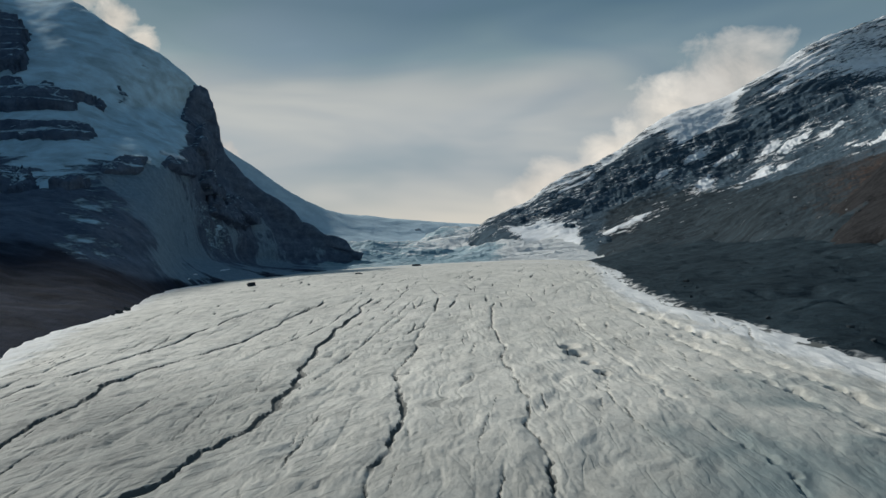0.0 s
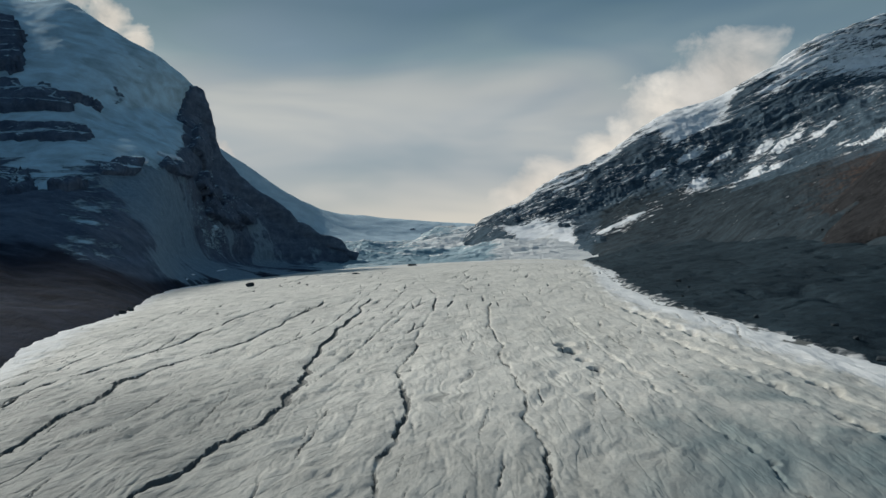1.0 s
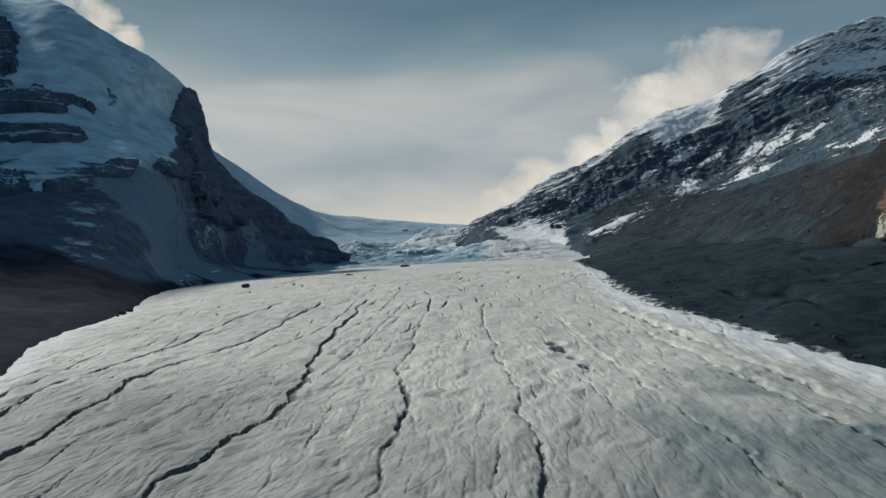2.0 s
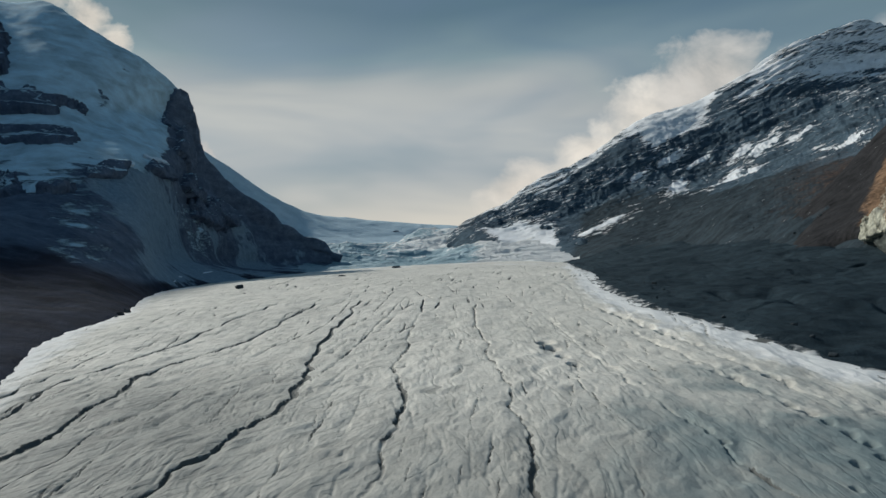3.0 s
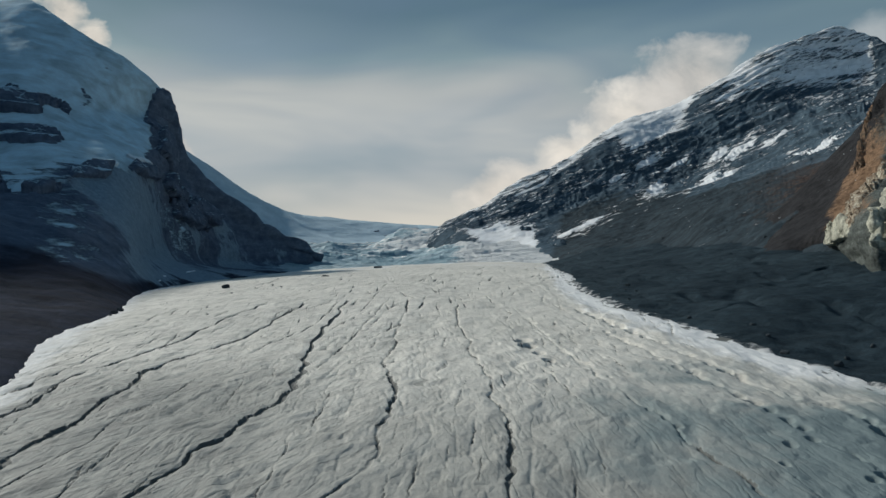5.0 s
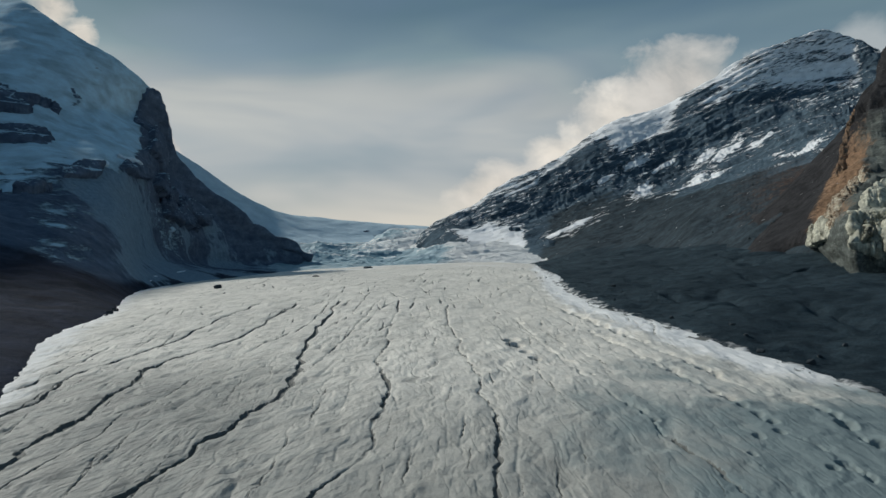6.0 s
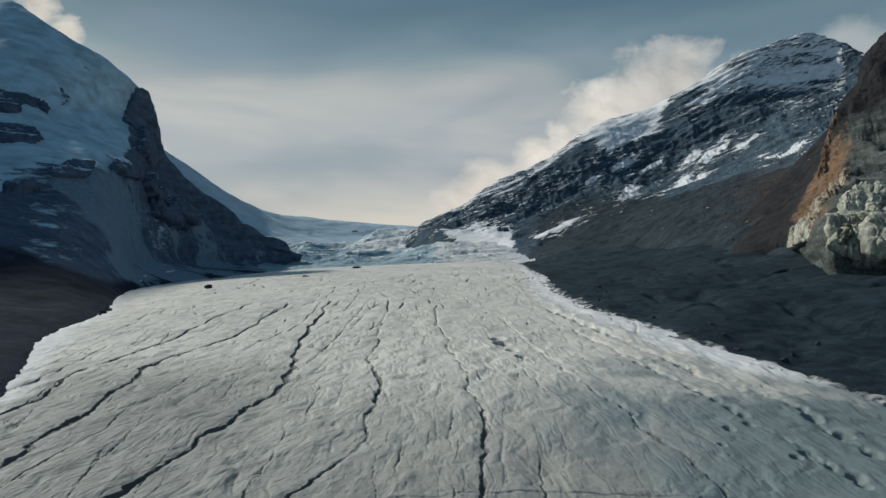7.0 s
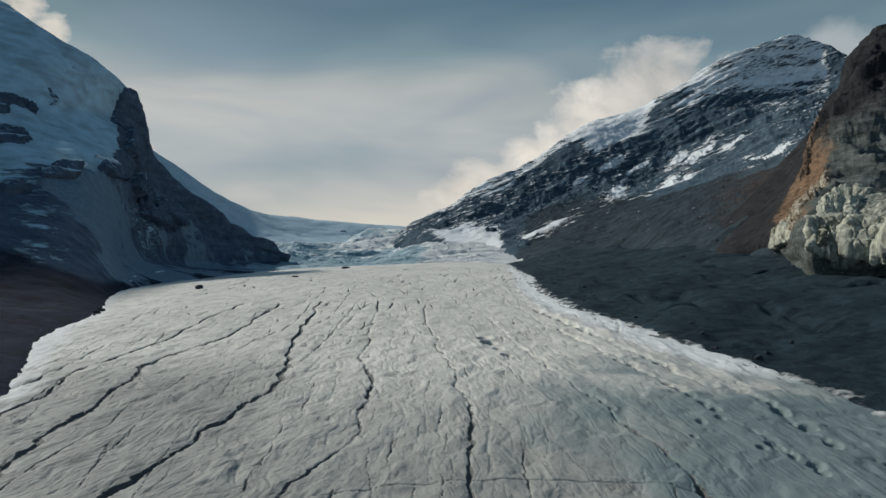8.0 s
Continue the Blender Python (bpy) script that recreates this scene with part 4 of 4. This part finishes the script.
    under(mountain, "mountain_face", me)
    # dark ribs of rock that break through the scree
    for k, (cu, cv, ru, rv, tilt, out) in enumerate([
            (0.216, 0.322, 0.012, 0.018, 0.2, 10), (0.300, 0.262, 0.022, 0.024, 0.2, 5)] ):
        cliff_band(mountain, g, cu, cv, ru, rv, tilt, 800 + 11 * k, out, MAT_ROCK_SUN, 14, 0.0, 0.6, (90, 70), 40.0, name="rock_rib", ledge=0.4)
    for k, (cu, cv, ru, rv, tilt) in enumerate(patches):
        snow_patch(mountain, g, cu, cv, ru, rv, tilt, 600 + k, 1.2)
    return mountain


def build_buttress():
    top = [(385, 1120, 82), (450, 1120, 136), (522, 1140, 205), (570, 1150, 254), (626, 1200, 318), (668, 1250, 380), (702, 1250, 415), (745, 1250, 434), (864, 1250, 462), (1014, 1200, 480), (1200, 900, 480)]
    mid = [(325, 950, 44), (372, 940, 92), (418, 930, 123), (438, 930, 142), (450, 900, 146), (468, 880, 158), (492, 860, 162), (520, 850, 160), (567, 800, 153), (613, 700, 146), (750, 500, 150)]
    low = [(272, 830, 38), (302, 805, 58), (328, 790, 70), (334, 765, 76), (328, 690, 74), (286, 556, 80), (296, 534, 82), (314, 506, 82), (346, 462, 80), (374, 405, 76), (455, 280, 72)]
    foot = [(262, 800, 34), (293, 785, 46), (320, 770, 50), (327, 745, 52), (320, 680, 48), (267, 520, 38), (281, 500, 33), (303, 480, 33), (333, 430, 27), (358, 380, 23), (430, 250, 20)]
    below = [(x - 10, y - 10, z - 15) for x, y, z in foot]
    g = loft([below, foot, low, mid, top, [(x + 150, y + 150, z - 120) for x, y, z in top]], 300, 300)
    u, v = sheet_uv(g)
    u = (u - 0.2) / 0.8  # below 0: the fan of scree
    n = sheet_normals(g)
    rock = smooth(1.0 / 5, 1.5 / 5, v) * smooth(0.10, 0.25, u)
    calm = smooth(4.4 / 5, 3.6 / 5, v) * 0.7 + 0.3
    g = g + n * (calm * rock * (9 * noise_on(g, fbm, 80, 4, seed=161) + 13 * (noise_on(g, ridged, 45, 4, 0.55, seed=162, stretch=(1, 1, 0.25)) - 0.4)))[..., None]
    g = g + n * (zone(u, v, 0.22, 1.2, 0.58, 0.88, 0.06) * 26 * (noise_on(g, ridged, 90, 5, 0.55, seed=166, stretch=(1, 1, 0.5)) - 0.45))[..., None]
    g = g + n * (smooth(0.25, 0.10, u) * 2.5 * noise_on(g, fbm, 40, 4, seed=165))[..., None]
    g[..., 2] += rock * 0.4 * bedded(g, 16, 0.7, (0.0, 0.0), 163)
    w = 0.05 * noise_on(g, fbm, 70, 3, seed=164)
    rust = 0.80 * zone(u + w, v, 0.14, 0.36, 2.0 / 5, 3.3 / 5, 0.06) + 0.14 * zone(u + w, v, -0.04, 0.30, 1.6 / 5, 3.2 / 5, 0.09)
    pale = 0.50 * zone(u + w, v, 0.40, 0.98, 1.2 / 5, 2.6 / 5, 0.08)
    scr = smooth(0.30, 0.16, u) + 0.85 * smooth(3.0 / 5, 3.5 / 5, v)
    me = sheet_mesh("cliff_face", g, MAT_ROCK_NEAR, {"snow": 0 * u, "scree": scr, "rust": rust, "pale": pale})
    ob = tagged(new("rock_buttress"), "brown rock buttress with rust and chalk outcrops", "cliff")
    under(ob, "cliff_face", me)
    for k, (cu, cv, ru, rv, tilt, out, tint) in enumerate([
            (0.310, 0.490, 0.058, 0.110, 0.3, 4.5, (0.75, 0.45)), (0.260, 0.372, 0.050, 0.055, 0.3, 5, (0.4, 0.70)), (0.19, 0.66, 0.030, 0.070, 0.5, 4, (0.6, 0.1)),
            (0.47, 0.335, 0.075, 0.060, -0.2, 6, (0.0, 0.9)), (0.62, 0.330, 0.110, 0.080, 0.0, 6, (0.0, 0.9)), (0.50, 0.450, 0.085, 0.060, 0.0, 4, (0.1, 0.75)), (0.78, 0.340, 0.110, 0.080, 0.0, 6, (0.0, 0.85))]):
        cliff_band(ob, g, 0.2 + 0.8 * cu, cv, 0.8 * ru, rv, tilt, 700 + 11 * k, out, MAT_ROCK_NEAR, 12, 0.0, 0.30, (170, 140), 50.0, tint, "outcrop", "rust-orange rock outcrop" if tint[0] > 0.5 else "chalky pale rock outcrop", ledge=0.3, rough=0.5, flutes=34.0)
    return ob


def build_moraine():
    foot = with_level([(240, -900), (160, -150), (136, 0), (128, 103), (124, 150), (119, 179), (113, 215), (98, 264), (84, 341), (74, 391), (69, 477), (71, 592), (86, 906), (110, 1400), (133, 1950)], -0.3)
    under_ice = [(x - 18, y, z - 12) for x, y, z in foot]
    base = [(700, -900, 30), (560, -150, 28), (500, 0, 30), (430, 150, 32), (400, 250, 33), (375, 320, 34), (355, 380, 36), (330, 440, 39), (315, 500, 42), (315, 560, 46), (322, 640, 50), (335, 760, 56), (350, 1050, 66), (345, 1500, 72), (270, 1950, 72)]
    toe = [(a[0] * 0.85 + b[0] * 0.15, a[1] * 0.85 + b[1] * 0.15, a[2] + 3.0) for a, b in zip(foot, base)]
    mid = [(a[0] * 0.45 + b[0] * 0.55, a[1] * 0.45 + b[1] * 0.55, a[2] * 0.55 + b[2] * 0.45) for a, b in zip(foot, base)]
    back = [(x + 60, y + 30, z + 6) for x, y, z in base]
    g = loft([under_ice, foot, toe, mid, base, back], 820, 190)
    u, v = sheet_uv(g)
    body = smooth(1.0 / 5, 1.6 / 5, v)
    g[..., 2] += body * (5.0 * noise_on(g, fbm, 70, 4, seed=181) - 4.5 * smooth(0.72, 0.95, noise_on(g, ridged, 55, 3, 0.5, seed=182, stretch=(1, 0.55, 1)))) + 0.7 * noise_on(g, fbm, 9, 3, seed=183)
    snow = 0.5 * smooth(1.14 / 5, 1.02 / 5, v + 0.02 * noise_on(g, fbm, 14, 3, seed=184))
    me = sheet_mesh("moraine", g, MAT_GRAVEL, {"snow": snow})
    return tagged(new("moraine", me), "dark grey gravel moraine beside the ice", "moraine", kind="structure")


build_left_mountain()
MOUNTAIN = build_right_mountain()
build_buttress()
MORAINE = build_moraine()


def build_ground():
    """The valley floor under everything, out to the skyline."""
    r = np.concatenate([np.linspace(0, 600, 12), np.linspace(800, 4600, 24)])
    a = np.linspace(0, 2 * np.pi, 97)
    x, y = r[:, None] * np.cos(a), r[:, None] * np.sin(a)
    g = np.stack([x, y, 0 * x - 45 + 25 * smooth(1500, 4600, np.hypot(x, y))], -1)
    g[..., 2] += 10 * noise_on(g, fbm, 500, 3, seed=191) * smooth(300, 900, np.hypot(x, y))
    me = sheet_mesh("ground", g, MAT_GRAVEL, {"snow": 0 * x})
    return tagged(new("ground", me), "dark gravel valley floor", "ground", kind="structure")


build_ground()


# ---- boulders ----
def boulder_mesh(seed, blocky=0.5):
    """A broken block of rock, one metre across: a rounded cube with flat facets, chips and a rough skin."""
    bm = bmesh.new()
    bmesh.ops.create_cube(bm, size=1.0)
    bmesh.ops.subdivide_edges(bm, edges=bm.edges[:], cuts=6, use_grid_fill=True)
    rng = random.Random(seed)
    facets = [(Vector((rng.uniform(-1, 1), rng.uniform(-1, 1), rng.uniform(-0.3, 1))).normalized(), rng.uniform(0.34, 0.46)) for _ in range(7)]
    for v in bm.verts:
        v.co = v.co.lerp(v.co.normalized() * 0.56, 1 - blocky)
        for n, far in facets:
            over = v.co.dot(n) - far
            if over > 0:
                v.co -= n * over * 0.9
        p = v.co * 3 + Vector((seed * 3.1, 0, 0))
        v.co += v.co.normalized() * (0.07 * noise.noise(p) + 0.03 * noise.noise(p * 3))
    me = bpy.data.meshes.new("boulder")
    bm.to_mesh(me)
    bm.free()
    a = me.attributes.new("snow", "FLOAT", "POINT")
    a.data.foreach_set("value", [0.0] * len(me.vertices))
    me.materials.append(MAT_BOULDER)
    return me


BOULDERS = [boulder_mesh(k, 0.45 + 0.06 * k) for k in range(6)]


def boulder(x, y, z, size, turn, k, label, group=""):
    """size: length, depth, height; the foot is set a little into the ground."""
    ob = new("boulder", BOULDERS[k % 6])
    ob.matrix_world = pose(x, y, z + size[2] * 0.36, 0, 0, turn) @ Matrix.Diagonal((*size, 1))
    return tagged(ob, label, "boulder", group)


def place_boulders(moraine, mountain):
    boulder(-262, 715, on_ice(-262, 715), (8.6, 5.5, 4.6), 8, 1, "dark square-edged boulder alone on the ice")
    boulder(-222, 1500, on_ice(-222, 1500), (20, 8, 5), -6, 2, "long dark rock on the ice crest")
    boulder(-211, 946, on_ice(-211, 946), (10, 4, 2.4), 10, 3, "low dark slab on the ice")
    for k, (x, y, d) in enumerate([(-236, 436, 3.4), (-240, 452, 2.6), (-232, 428, 2.0), (-246, 462, 3.0), (-228, 415, 1.6)]):
        boulder(x, y, on_ice(x, y), (d * 1.4, d, d * 0.8), 40 * k, k, "black boulder at the ice margin", "boulders at the ice margin")
    rng = random.Random(8)
    verts = moraine.data.vertices
    nu = 540
    for k in range(70):  # blocks shed on to the edge of the moraine
        col = rng.randint(int(nu * 0.18), int(nu * 0.62))
        row = rng.randint(40, 57) if k < 45 else rng.randint(60, 130)
        c = verts[row * nu + col].co
        d = rng.uniform(0.5, 1.5) if k < 45 else rng.uniform(0.9, 2.8)
        boulder(c.x, c.y, c.z, (d * rng.uniform(1, 1.6), d, d * rng.uniform(0.6, 0.9)), rng.uniform(0, 180), k, "dark angular boulder on moraine gravel", "boulders on the moraine")
    face = [o for o in mountain.children if o.name.startswith("mountain_face")][0].data.vertices
    nu = 580
    for k in range(22):  # larger blocks strewn over the scree
        col, row = rng.randint(int(nu * 0.46), int(nu * 0.72)), rng.randint(94, 180)
        c = face[row * nu + col].co
        d = rng.uniform(2.0, 4.5)
        boulder(c.x, c.y, c.z, (d * rng.uniform(1, 1.5), d, d * rng.uniform(0.6, 1.0)), rng.uniform(0, 180), k, "grey boulder lying on brown scree", "boulders on the scree")


place_boulders(MORAINE, MOUNTAIN)
